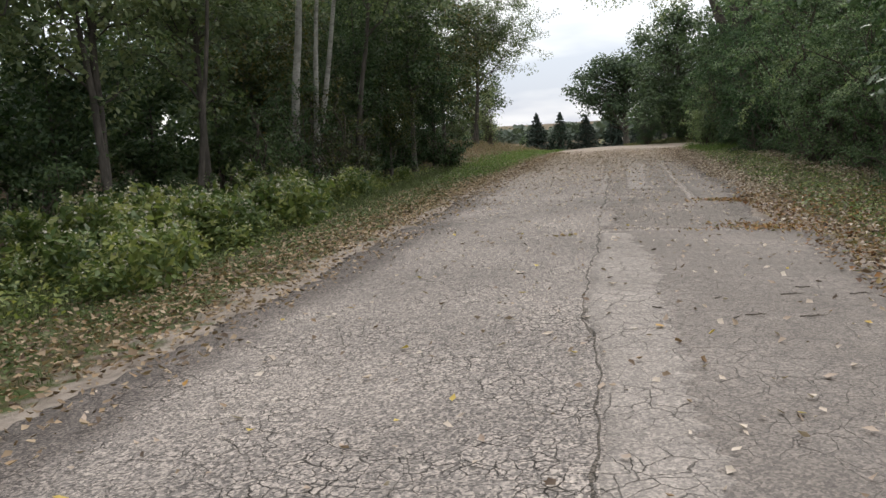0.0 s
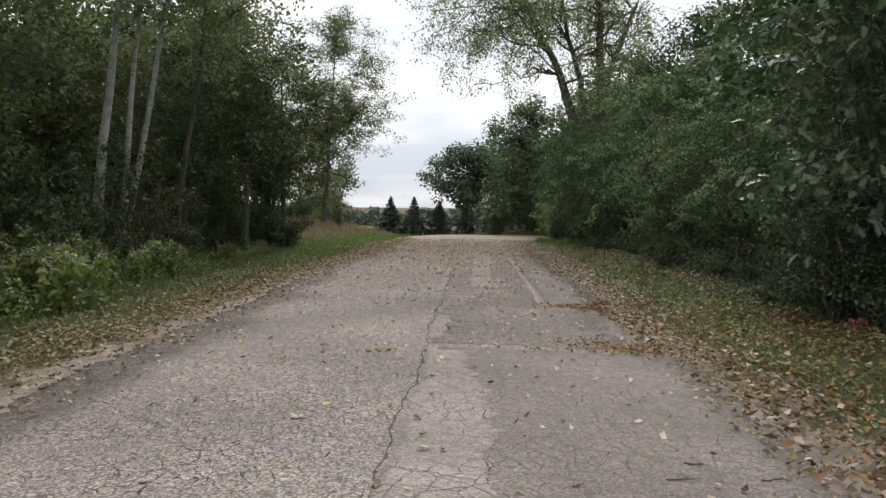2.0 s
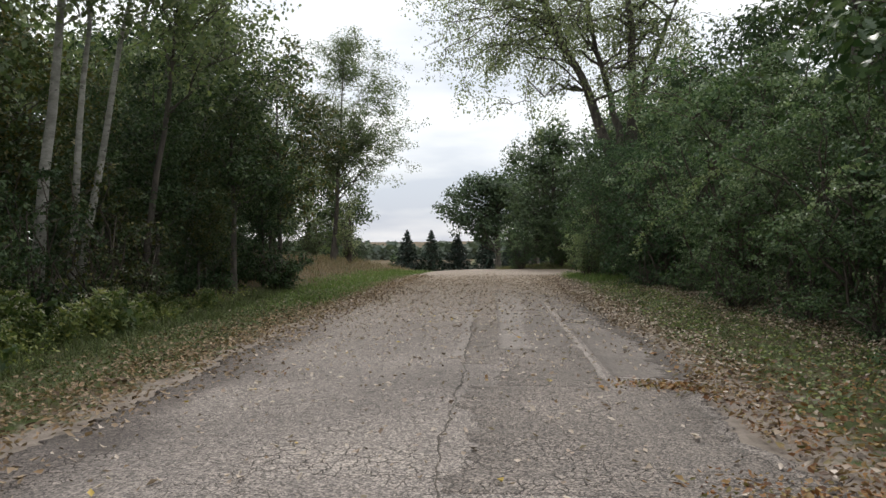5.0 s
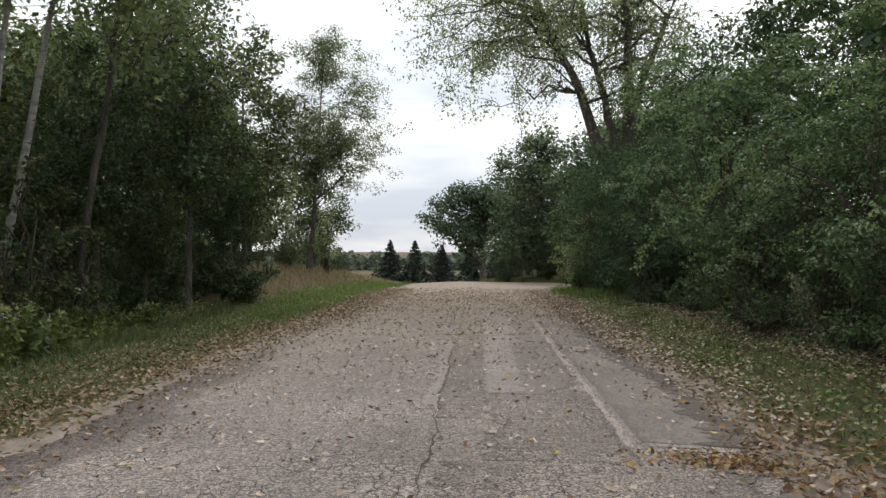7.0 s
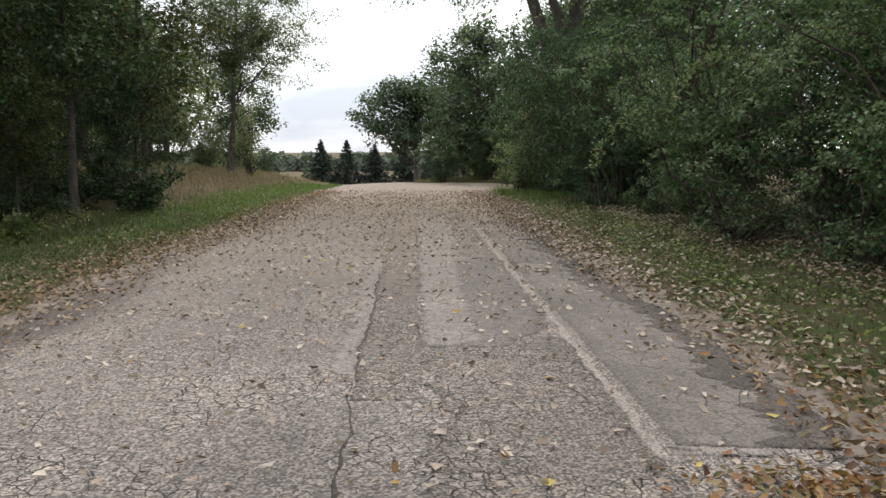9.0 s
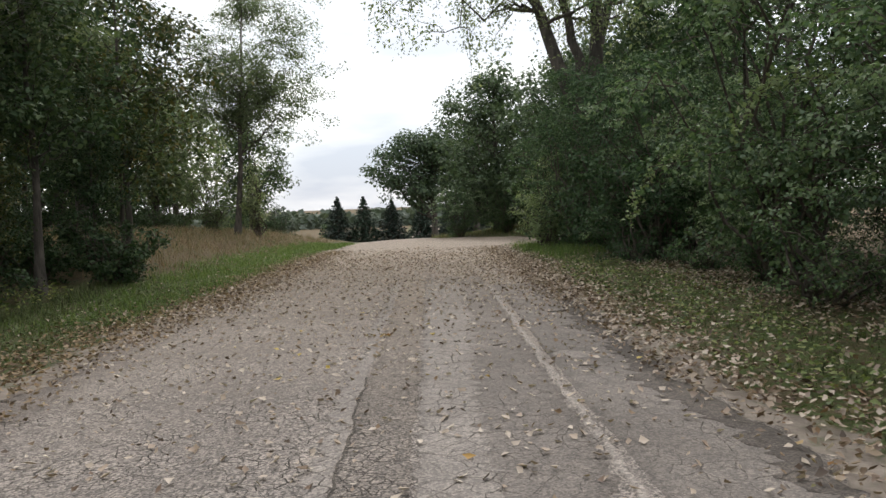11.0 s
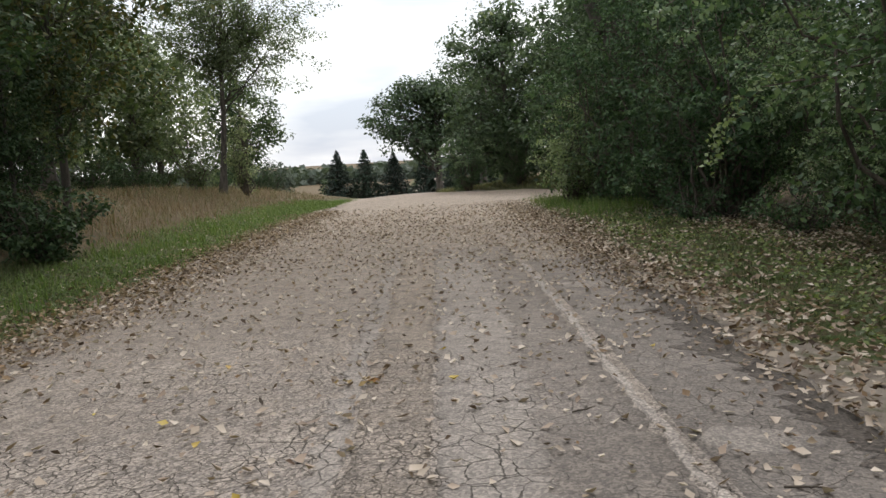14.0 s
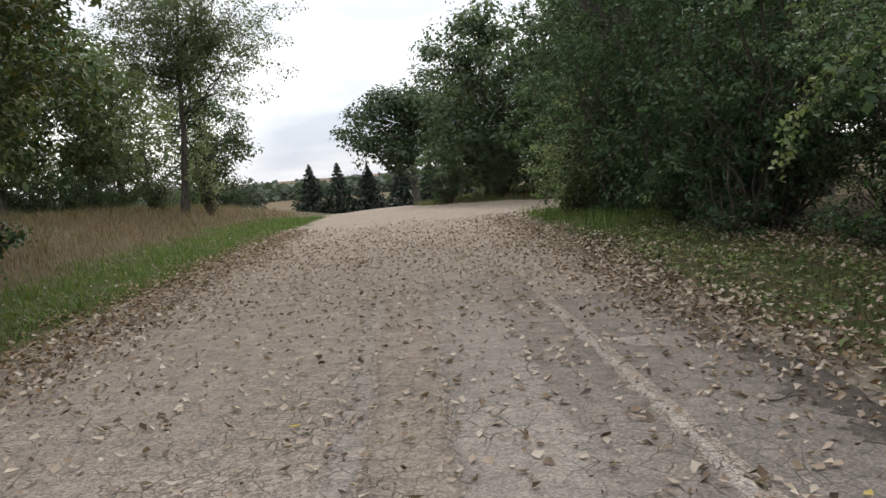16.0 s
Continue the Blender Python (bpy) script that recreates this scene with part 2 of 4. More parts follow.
M_DARK = asphalt_material("dark_asphalt", ((0.128, 0.112, 0.104), (0.178, 0.158, 0.147), (0.235, 0.209, 0.194)), 6.0, 0.18, 0.03, True, (22.0, 42.0), 0.5)
M_DAMP = asphalt_material("damp_asphalt", ((0.061, 0.052, 0.047), (0.097, 0.083, 0.075), (0.154, 0.133, 0.120)), 7.0, 0.2, 0.03, True, (24.0, 40.0), 0.6)
M_ROUGH = asphalt_material("ravelled_asphalt", ((0.128, 0.113, 0.105), (0.184, 0.163, 0.151), (0.256, 0.226, 0.209)), 12.0, 0.95, 0.065, True, (17.0, 32.0), 1.1)
M_LINE = asphalt_material("faded_line", ((0.256, 0.229, 0.214), (0.318, 0.285, 0.265), (0.379, 0.340, 0.317)), 8.0, 0.4, 0.04, False, rough_stone=0.6)
M_TAR = asphalt_material("open_crack", ((0.045, 0.04, 0.035), (0.085, 0.074, 0.065), (0.16, 0.14, 0.123)), 14.0, 0.6, 0.1, False)
M_BARK = bark_material("grey_brown_bark", (0.035, 0.03, 0.026), (0.115, 0.10, 0.086))
M_PALE = bark_material("pale_aspen_bark", (0.17, 0.165, 0.15), (0.38, 0.37, 0.34), 4.0, (0.05, 0.045, 0.04))
M_TWIG = bark_material("twig_bark", (0.05, 0.04, 0.032), (0.13, 0.105, 0.085), 20.0)
M_LEAF = leaf_material("woodland_leaves", ((0.026, 0.050, 0.024), (0.042, 0.076, 0.034), (0.064, 0.102, 0.044), (0.09, 0.128, 0.056)), 0.6, 0.25, spec=0.3)
M_LEAF_Y = leaf_material("turning_leaves", ((0.03, 0.052, 0.023), (0.046, 0.072, 0.028), (0.075, 0.092, 0.032), (0.15, 0.125, 0.038)), 0.55, 0.25, spec=0.3)
M_AIRY = leaf_material("pale_leaves", ((0.10, 0.13, 0.078), (0.145, 0.18, 0.11), (0.20, 0.235, 0.15), (0.26, 0.285, 0.19)), 0.45, 0.58)
# woodland green made lighter: the wood's hazy brightness sits in this colour
M_PALEWOOD = leaf_material("lightened_woodland_leaves", ((0.075, 0.105, 0.058), (0.115, 0.155, 0.082), (0.16, 0.20, 0.11), (0.21, 0.235, 0.13)), 0.5, 0.45)
M_SHRUB = leaf_material("shrub_leaves", ((0.030, 0.058, 0.029), (0.056, 0.103, 0.050), (0.098, 0.16, 0.074), (0.17, 0.235, 0.125)), 0.55, 0.33, spec=0.35)
# dark inner and pale spray leaves: hedge shade and light painted as colour
M_HEDGE = leaf_material("shaded_hedge_leaves", ((0.028, 0.055, 0.028), (0.047, 0.088, 0.043), (0.074, 0.126, 0.06), (0.11, 0.165, 0.083)), 0.6, 0.3, spec=0.3)
M_SPRAY = leaf_material("lit_spray_leaves", ((0.09, 0.14, 0.078), (0.145, 0.21, 0.12), (0.21, 0.28, 0.17), (0.30, 0.36, 0.25)), 0.5, 0.42, spec=0.4)
M_OAK = leaf_material("oak_leaves", ((0.05, 0.085, 0.045), (0.085, 0.13, 0.068), (0.13, 0.18, 0.10), (0.20, 0.24, 0.155)), 0.42, 0.28, spec=0.55)
# lighter, cooler oak green: aerial haze painted into the leaf colour
M_FAROAK = leaf_material("hazed_oak_leaves", ((0.042, 0.068, 0.040), (0.065, 0.10, 0.056), (0.095, 0.14, 0.076), (0.13, 0.175, 0.10)), 0.55, 0.3, spec=0.35)
M_VINE = leaf_material("vine_leaves", ((0.14, 0.19, 0.09), (0.20, 0.26, 0.13), (0.28, 0.34, 0.2)), 0.45, 0.4)
M_FIR = leaf_material("spruce_needles", ((0.012, 0.026, 0.018), (0.02, 0.04, 0.026), (0.03, 0.052, 0.034)), 0.6, 0.1)
M_WEED = leaf_material("weed_leaves", ((0.055, 0.088, 0.034), (0.098, 0.14, 0.048), (0.16, 0.20, 0.065), (0.235, 0.25, 0.09)), 0.55, 0.33, spec=0.3)
M_RED = leaf_material("red_leaves", ((0.30, 0.03, 0.02), (0.42, 0.06, 0.03), (0.25, 0.08, 0.03)), 0.5, 0.3)
M_SEED = leaf_material("pale_seed_heads", ((0.26, 0.25, 0.20), (0.38, 0.36, 0.30), (0.5, 0.48, 0.42)), 0.8, 0.3, hue=0.0)
M_GRASS = leaf_material("verge_grass", ((0.036, 0.046, 0.022), (0.062, 0.085, 0.032), (0.095, 0.13, 0.046), (0.16, 0.155, 0.085)), 0.6, 0.3, spec=0.3, hue=0.0)
M_HERB = leaf_material("verge_herb_leaves", ((0.06, 0.08, 0.034), (0.11, 0.15, 0.055), (0.18, 0.225, 0.085), (0.30, 0.31, 0.14)), 0.55, 0.35, spec=0.35, hue=0.0)
M_LUSH = leaf_material("lush_grass", ((0.06, 0.095, 0.026), (0.095, 0.155, 0.036), (0.13, 0.205, 0.048), (0.20, 0.22, 0.085)), 0.5, 0.4, hue=0.0)
M_OLIVE = leaf_material("olive_meadow_grass", ((0.07, 0.082, 0.03), (0.10, 0.115, 0.042), (0.15, 0.145, 0.06), (0.21, 0.165, 0.09)), 0.6, 0.3, hue=0.0)
M_STRAW = leaf_material("dry_meadow_grass", ((0.13, 0.078, 0.055), (0.20, 0.132, 0.088), (0.29, 0.205, 0.135), (0.14, 0.115, 0.06), (0.22, 0.175, 0.105)), 0.7, 0.3, hue=0.0)
M_LITTER = leaf_material("fallen_leaves", ((0.055, 0.036, 0.025), (0.11, 0.07, 0.046), (0.19, 0.13, 0.088), (0.34, 0.26, 0.19), (0.20, 0.115, 0.055)), 0.7, 0.15, hue=0.0)
M_TAN = leaf_material("tan_fallen_leaves", ((0.07, 0.045, 0.03), (0.15, 0.10, 0.062), (0.25, 0.175, 0.11), (0.38, 0.29, 0.20), (0.24, 0.145, 0.07)), 0.7, 0.15, hue=0.0)
# tan leaves, paler than their own colour to hold their whitish sheen
M_PALELITTER = leaf_material("pale_sheen_fallen_leaves", ((0.30, 0.222, 0.172), (0.42, 0.335, 0.267), (0.55, 0.47, 0.40), (0.15, 0.095, 0.065)), 0.6, 0.1, hue=0.0)
M_RUST = leaf_material("rusty_fallen_leaves", ((0.07, 0.036, 0.022), (0.22, 0.095, 0.036), (0.31, 0.155, 0.05), (0.12, 0.12, 0.042), (0.36, 0.24, 0.10), (0.14, 0.07, 0.036)), 0.65, 0.15, hue=0.0)
M_YELLOW = leaf_material("yellow_fallen_leaves", ((0.45, 0.32, 0.06), (0.55, 0.42, 0.10), (0.40, 0.20, 0.05)), 0.6, 0.2, hue=0.0)
# grey-blue tint: the haze of distance is put into this colour
M_FAR = leaf_material("distant_woods", ((0.085, 0.11, 0.088), (0.11, 0.14, 0.11), (0.14, 0.16, 0.125)), 0.8, 0.2)


# ---- mesh helpers ----
def mesh_np(name, verts, faces):
    verts, faces = np.asarray(verts, dtype=np.float32), np.asarray(faces, dtype=np.int32)
    me = bpy.data.meshes.new(name)
    me.vertices.add(len(verts))
    me.vertices.foreach_set("co", verts.ravel())
    me.loops.add(faces.size)
    me.loops.foreach_set("vertex_index", faces.ravel())
    me.polygons.add(len(faces))
    me.polygons.foreach_set("loop_start", np.arange(len(faces), dtype=np.int32) * faces.shape[1])
    me.update(calc_edges=True)
    return me


def part(name, me, material, parent, label="", kind=""):
    ob = new(name, me)
    if not me.materials:
        me.materials.append(material)
    ob.parent = parent
    if label or kind:
        tagged(ob, label, kind=kind)
    return ob


def smooth(me):
    me.polygons.foreach_set("use_smooth", np.ones(len(me.polygons), dtype=bool))
    return me


def ss(a, b, v):
    t = np.clip((np.asarray(v, dtype=float) - a) / (b - a), 0, 1)
    return t * t * (3 - 2 * t)


def wave(v, seed):
    """A smooth uneven line, about -1 to 1."""
    return 0.5 * np.sin(v * 0.9 + seed) + 0.3 * np.sin(v * 2.3 + 2.1 * seed) + 0.25 * np.sin(v * 5.1 + 3.7 * seed) + 0.15 * np.sin(v * 11.7 + 1.3 * seed)


def ground_z(x, y):
    """Height of the land: flat, then rolling over a crest; a bank and meadow beside it."""
    x, y = np.asarray(x, dtype=float), np.asarray(y, dtype=float)
    over = np.clip(y - 30, 0, 80)
    z = -4.75e-4 * over ** 2 - 2.28 * (1 - np.exp(-np.clip(y - 110, 0, None) / 30))
    z = z - 0.1 * np.clip(((x + 0.6) / 3.0) ** 2, 0, 1.3)
    z = z - 0.22 * ss(-4, -8, x) * (1 - ss(26, 36, y)) + 1.05 * ss(-4.6, -13, x) * ss(27, 42, y) * (1 - ss(85, 130, y))
    z = z + 0.55 * ss(57, 66, y) * ss(0.5, 6, x) * (1 - ss(95, 130, y))
    z = z + 0.05 * wave(x * 0.7 + 3, 1.1) * wave(y * 0.5, 2.3) * ss(3.6, 5.5, np.abs(x + 0.6))
    z = z + 3 * ss(350, 900, y) + 2 * ss(200, 700, np.abs(x))
    return z


def ragged(y, seed):
    return 0.022 * np.sin(y * 13.0 + seed) * np.sin(y * 4.1 + 2 * seed) + 0.016 * np.sin(y * 31.0 + 3 * seed) + 0.012 * np.sin(y * 57.0 + seed)


def road_left(y):
    return -3.45 + 0.13 * wave(y, 0.4) + 0.4 * ss(23, 30, y) - 1.5 * ss(40, 66, y)


def road_right(y):
    return 2.35 + 0.14 * wave(y * 0.9, 5.2) - 0.45 * np.exp(-((y - 13.4) / 1.5) ** 2) + 4.8 * ss(37, 54, y) - 7.0 * ss(55, 66, y)


def sheet(xs, ys, zfun):
    gx, gy = np.meshgrid(xs, ys)
    V = np.stack([gx, gy, zfun(gx, gy)], -1).reshape(-1, 3)
    nx, ny = len(xs), len(ys)
    i = (np.arange(ny - 1)[:, None] * nx + np.arange(nx - 1)[None, :]).ravel()
    return V, np.stack([i, i + 1, i + nx + 1, i + nx], -1)


def ribbon(y0, y1, left, right, lift, step=0.12, cols=14):
    """A strip of pavement between two uneven lines along y, with its edge turned down."""
    ys = np.arange(y0, y1 + 1e-6, step)
    rows = []
    for y in ys:
        a, b = float(left(y)), float(right(y))
        u = np.linspace(a, b, cols)
        z = ground_z(u, np.full(cols, y)) + lift
        rows.append(np.concatenate([[[a - 0.015, y, z[0] - 0.05]], np.stack([u, np.full(cols, y), z], -1), [[b + 0.015, y, z[-1] - 0.05]]]))
    first, last = rows[0].copy(), rows[-1].copy()
    first[:, 1] -= 0.015
    first[:, 2] -= 0.05
    last[:, 1] += 0.015
    last[:, 2] -= 0.05
    V = np.concatenate([first] + rows + [last])
    nx, ny = cols + 2, len(rows) + 2
    i = (np.arange(ny - 1)[:, None] * nx + np.arange(nx - 1)[None, :]).ravel()
    return smooth(mesh_np("pavement", V, np.stack([i, i + 1, i + nx + 1, i + nx], -1)))


def frames_np(n, rng, flat, droop, nrm):
    """Length, side and face directions for n leaves."""
    if nrm is None:
        nrm = rng.normal(size=(n, 3)) * (1 - flat * 0.85)
        nrm[:, 2] = np.abs(nrm[:, 2]) + 0.5 + flat
    else:
        nrm = nrm + rng.normal(size=(n, 3)) * 0.42
    nrm = nrm / (np.linalg.norm(nrm, axis=1)[:, None] + 1e-9)
    d = rng.normal(size=(n, 3))
    d[:, 2] -= droop * 1.6
    d = d - nrm * np.sum(d * nrm, 1)[:, None]
    d /= np.linalg.norm(d, axis=1)[:, None] + 1e-9
    return d, np.cross(d, nrm), nrm


def leaves_np(P, size, rng, aspect=0.6, fold=0.25, flat=0.0, droop=0.0, nrm=None):
    """Folded leaves, two triangles each. flat: how level they lie; droop: how far they hang."""
    n = len(P)
    d, side, nrm = frames_np(n, rng, flat, droop, nrm)
    L = (np.asarray(size) * np.ones(n) * rng.uniform(0.65, 1.3, n))[:, None]
    w = L * aspect * 0.5
    b = P - d * L * 0.5
    V = np.stack([b, b + d * L * 0.45 + side * w + nrm * w * fold, b + d * L - nrm * L * 0.06, b + d * L * 0.45 - side * w + nrm * w * fold], 1).reshape(-1, 3)
    i = np.arange(n)[:, None] * 4
    F = np.stack([i + [[0, 3, 2]], i + [[0, 2, 1]]], 1).reshape(-1, 3)
    return V, F


def clumps_np(rng, centres, radius, leaves, size, aspect=0.6, droop=0.2, squash=0.7, lobed=False, floor=0.03):
    """Leaves in many small rounded sprays, mostly at their outside and facing out and up."""
    k = len(centres)
    R = radius * rng.uniform(0.55, 1.3, k)
    share = R ** 2 / np.sum(R ** 2) * leaves
    per = np.maximum(3, share.astype(int))
    c, r = np.repeat(centres, per, 0), np.repeat(R, per)[:, None]
    d = rng.normal(size=(len(c), 3))
    d /= np.linalg.norm(d, axis=1)[:, None]
    P = c + d * r * (rng.random(len(c))[:, None] ** 0.5) * np.array([1, 1, squash])
    keep = P[:, 2] > floor
    P, d = P[keep], d[keep]
    nrm = d * 0.75 + np.array([0, 0, 0.75])
    if lobed:
        return lobed_np(P, size, rng, droop, nrm=nrm)
    return leaves_np(P, size, rng, aspect, droop=droop, nrm=nrm)


LOBES = ((0.0, 0.0), (0.12, 0.10), (0.22, 0.08), (0.34, 0.26), (0.44, 0.11), (0.60, 0.34), (0.68, 0.12), (0.84, 0.22), (1.0, 0.0))


def lobed_np(P, size, rng, droop=0.5, flat=0.0, curl=0.15, nrm=None):
    """Oak-like lobed leaves."""
    n = len(P)
    d, side, nrm = frames_np(n, rng, flat, droop, nrm)
    L = (size * rng.uniform(0.7, 1.2, n))[:, None]
    k = len(LOBES)
    rows = []
    for a, w in LOBES:
        mid = P + d * L * a - nrm * L * curl * a * a
        rows += [mid, mid + side * L * w + nrm * L * w * 0.3, mid - side * L * w + nrm * L * w * 0.3]
    V = np.stack(rows, 1).reshape(-1, 3)
    F = []
    for j in range(k - 1):
        c, e = 3 * j, 3 * (j + 1)
        if j == 0:
            F += [(c, e + 1, e), (c, e, e + 2)]
        elif j == k - 2:
            F += [(c, c + 1, e), (c, e, c + 2)]
        else:
            F += [(c, c + 1, e + 1), (c, e + 1, e), (c, e, e + 2), (c, e + 2, c + 2)]
    F = (np.arange(n)[:, None, None] * (3 * k) + np.array(F)[None]).reshape(-1, 3)
    return V, F


def tubes_np(lines, sides=6):
    """Tapered tubes along polylines [(points, radii), ...]."""
    Vs, Fs, off = [], [], 0
    ang = np.arange(sides) * 2 * math.pi / sides
    for pts, rad in lines:
        pts, rad = np.asarray(pts, dtype=float), np.asarray(rad, dtype=float)
        k = len(pts)
        tan = np.gradient(pts, axis=0)
        tan /= np.linalg.norm(tan, axis=1)[:, None] + 1e-9
        ref = np.where(np.abs(tan[:, 2:3]) > 0.9, [[1.0, 0, 0]], [[0, 0, 1.0]])
        u = np.cross(tan, ref)
        u /= np.linalg.norm(u, axis=1)[:, None] + 1e-9
        v = np.cross(tan, u)
        ring = pts[:, None, :] + rad[:, None, None] * (np.cos(ang)[None, :, None] * u[:, None, :] + np.sin(ang)[None, :, None] * v[:, None, :])
        Vs.append(ring.reshape(-1, 3))
        a = (np.arange(k - 1)[:, None] * sides + np.arange(sides)[None, :])
        b = np.arange(k - 1)[:, None] * sides + (np.arange(sides)[None, :] + 1) % sides
        q = np.stack([a, b, b + sides, a + sides], -1).reshape(-1, 4) + off
        Fs.append(np.concatenate([q[:, [0, 1, 2]], q[:, [0, 2, 3]]]))
        off += k * sides
    return np.concatenate(Vs), np.concatenate(Fs)


def curve_between(a, b, rng, n=6, sag=0.0, wob=0.06):
    a, b = np.asarray(a, dtype=float), np.asarray(b, dtype=float)
    t = np.linspace(0, 1, n)[:, None]
    p = a + (b - a) * t
    L = np.linalg.norm(b - a)
    p[1:-1] += rng.normal(size=(n - 2, 3)) * L * wob
    p[:, 2] += sag * L * np.sin(t[:, 0] * math.pi)
    return p


def limbs_to(targets, start_of, rng, r_of, twigs, spread):
    """Limbs from a trunk to the targets, with side twigs. Gives lines and twig tips."""
    lines, tips = [], []
    for q in targets:
        s, r = start_of(q), r_of(q)
        p = curve_between(s, q, rng, 7, 0.08, 0.05)
        lines.append((p, np.linspace(r, 0.012, 7)))
        tips.append(q)
        for _ in range(twigs):
            k = rng.integers(2, 7)
            e = p[k] + rng.normal(size=3) * spread * np.array([1, 1, 0.7])
            lines.append((curve_between(p[k], e, rng, 4, 0.05, 0.08), np.linspace(max(0.012, r * 0.35), 0.006, 4)))
            tips.append(e)
            tips.append((p[k] + e) / 2)
    return lines, np.array(tips)


def in_crown(rng, n, centre, radii, inner=0.45):
    d = rng.normal(size=(n, 3))
    d /= np.linalg.norm(d, axis=1)[:, None]
    return np.asarray(centre) + d * np.asarray(radii) * (inner + (1 - inner) * rng.random(n)[:, None] ** 0.6)


def make_tree(name, label, at, height, r0, centre, radii, seed, leaf, size, limbs=34, twigs=5, leaves=9000, clump=0.45, bark=None, lean=(0, 0), spread=0.8, lobed=False, droop=0.2, category="tree", group=""):
    """A trunk with limbs, and a crown of leaves in clumps round the twig tips."""
    rng = np.random.default_rng(seed)
    bark = bark or M_BARK
    root = new(name)
    root.location = (at[0], at[1], float(ground_z(at[0], at[1])) - 0.08)
    tagged(root, label, category, group)
    top = np.array([lean[0], lean[1], height * 0.93])
    k = 12
    t = np.linspace(0, 1, k)
    trunk = top * t[:, None] + np.stack([0.008 * height * wave(t * 3, seed), 0.008 * height * wave(t * 3, seed + 7), 0 * t], -1) * np.sin(t * math.pi)[:, None]
    trunk[0] = 0
    rad = r0 * (1 - 0.9 * t) + r0 * 0.5 * np.exp(-t * 22)
    part("trunk", smooth(mesh_np("trunk", *tubes_np([(trunk, rad)], 10))), bark, root)
    targets = in_crown(rng, limbs, centre, radii)

    def start_of(q):
        axis = np.interp(q[2], trunk[:, 2], trunk[:, 0]), np.interp(q[2], trunk[:, 2], trunk[:, 1])
        z = np.clip(q[2] - 0.75 * math.hypot(q[0] - axis[0], q[1] - axis[1]), height * 0.14, height * 0.9)
        return np.array([np.interp(z, trunk[:, 2], trunk[:, 0]), np.interp(z, trunk[:, 2], trunk[:, 1]), z])

    lines, tips = limbs_to(targets, start_of, rng, lambda q: r0 * 0.36 * max(0.25, 1 - start_of(q)[2] / height), twigs, spread)
    lines.sort(key=lambda q: -q[1][0] * len(q[0]))
    for q in lines[:3]:
        part("limb", smooth(mesh_np("limb", *tubes_np([q], 6))), bark, root)
    part("branchwork", mesh_np("branchwork", *tubes_np(lines[3:], 3)), bark, root, kind="stuff")
    crown = part("crown", mesh_np("crown", *clumps_np(rng, tips, clump, leaves, size, droop=droop, lobed=lobed, floor=0.25)), leaf, root)
    return root


def make_shrub(name, label, at, height, radius, seed, leaf, size, leaves=12000, stems=26, twigs=6, clump=0.26, category="shrub", group="", low=0.05, sprays=0, droop=0.25, tip=None):
    """Many stems from one base, leafy from the ground up."""
    rng = np.random.default_rng(seed)
    root = new(name)
    root.location = (at[0], at[1], float(ground_z(at[0], at[1])) - 0.04)
    tagged(root, label, category, group)
    targets = in_crown(rng, stems, (0, 0, height * (0.5 + low)), (radius, radius, height * (0.5 - low)), 0.55)
    targets += rng.normal(size=targets.shape) * 0.12 * radius
    targets[:, 2] = np.abs(targets[:, 2])
    lines, tips = limbs_to(targets, lambda q: np.array([q[0] * 0.12, q[1] * 0.12, 0.0]), rng, lambda q: 0.035, twigs, radius * 0.30)
    plume = []
    for _ in range(sprays):
        a, z = rng.random() * 2 * math.pi, height * rng.uniform(0.18, 0.95)
        out, near, reach = np.array([math.cos(a), math.sin(a), 0.0]), radius * 0.7, radius * rng.uniform(0.35, 0.75)
        if z > 0.75 * height:
            near *= 0.6
        t = np.linspace(0, 1, 8)[:, None]
        p = out * (near + reach * t) + np.array([0, 0, z]) + np.array([0, 0, reach]) * (0.75 * t - 0.95 * t * t) + rng.normal(size=(8, 3)) * 0.03
        lines.append((p, np.linspace(0.014, 0.004, 8)))
        side = np.array([-out[1], out[0], 0.0])
        for k in range(1, 8):
            for w in (-1, 0, 1):
                plume.append(p[k] + side * w * reach * 0.2 * (1.2 - k / 8) + rng.normal(size=3) * 0.05)
    part("stemwork", mesh_np("stemwork", *tubes_np(lines, 3)), M_TWIG, root, kind="stuff")
    part("foliage", mesh_np("foliage", *clumps_np(rng, tips, clump, int(leaves * (0.70 if sprays else 1.0)), size, droop=droop)), leaf, root)
    # tip colours the outer sprays lighter, as if lit against the inside
    if sprays:
        part("spray", mesh_np("spray", *clumps_np(rng, np.array(plume), clump * 0.4, int(leaves * 0.30), size * 0.88, droop=droop + 0.2, squash=0.45)), tip or leaf, root, "arching leafy sprays in a lighter, lit-looking colour" if tip else "", "stuff")
    return root


def place(x, y, turn=0.0, scale=1.0, sink=0.06):
    return Matrix.Translation((x, y, float(ground_z(x, y)) - sink)) @ Matrix.Rotation(turn, 4, "Z") @ Matrix.Scale(scale, 4)


# ---- land and road ----
gxs = np.unique(np.concatenate([np.arange(-14, 14.01, 0.4), np.arange(-60, -14, 3.0), np.arange(14, 60.1, 3.0), [-2500, -1500, -900, -600, -400, -250, -150, -100, -80, 80, 100, 150, 250, 400, 600, 900, 1500, 2500]]))
gys = np.unique(np.concatenate([np.arange(-20, 90, 0.6), np.arange(90, 160, 4.0), [-2500, -1200, -600, -300, -150, -80, -50, -35, -26, 180, 210, 250, 300, 350, 420, 500, 600, 700, 800, 900, 1200, 1800, 2500]]))


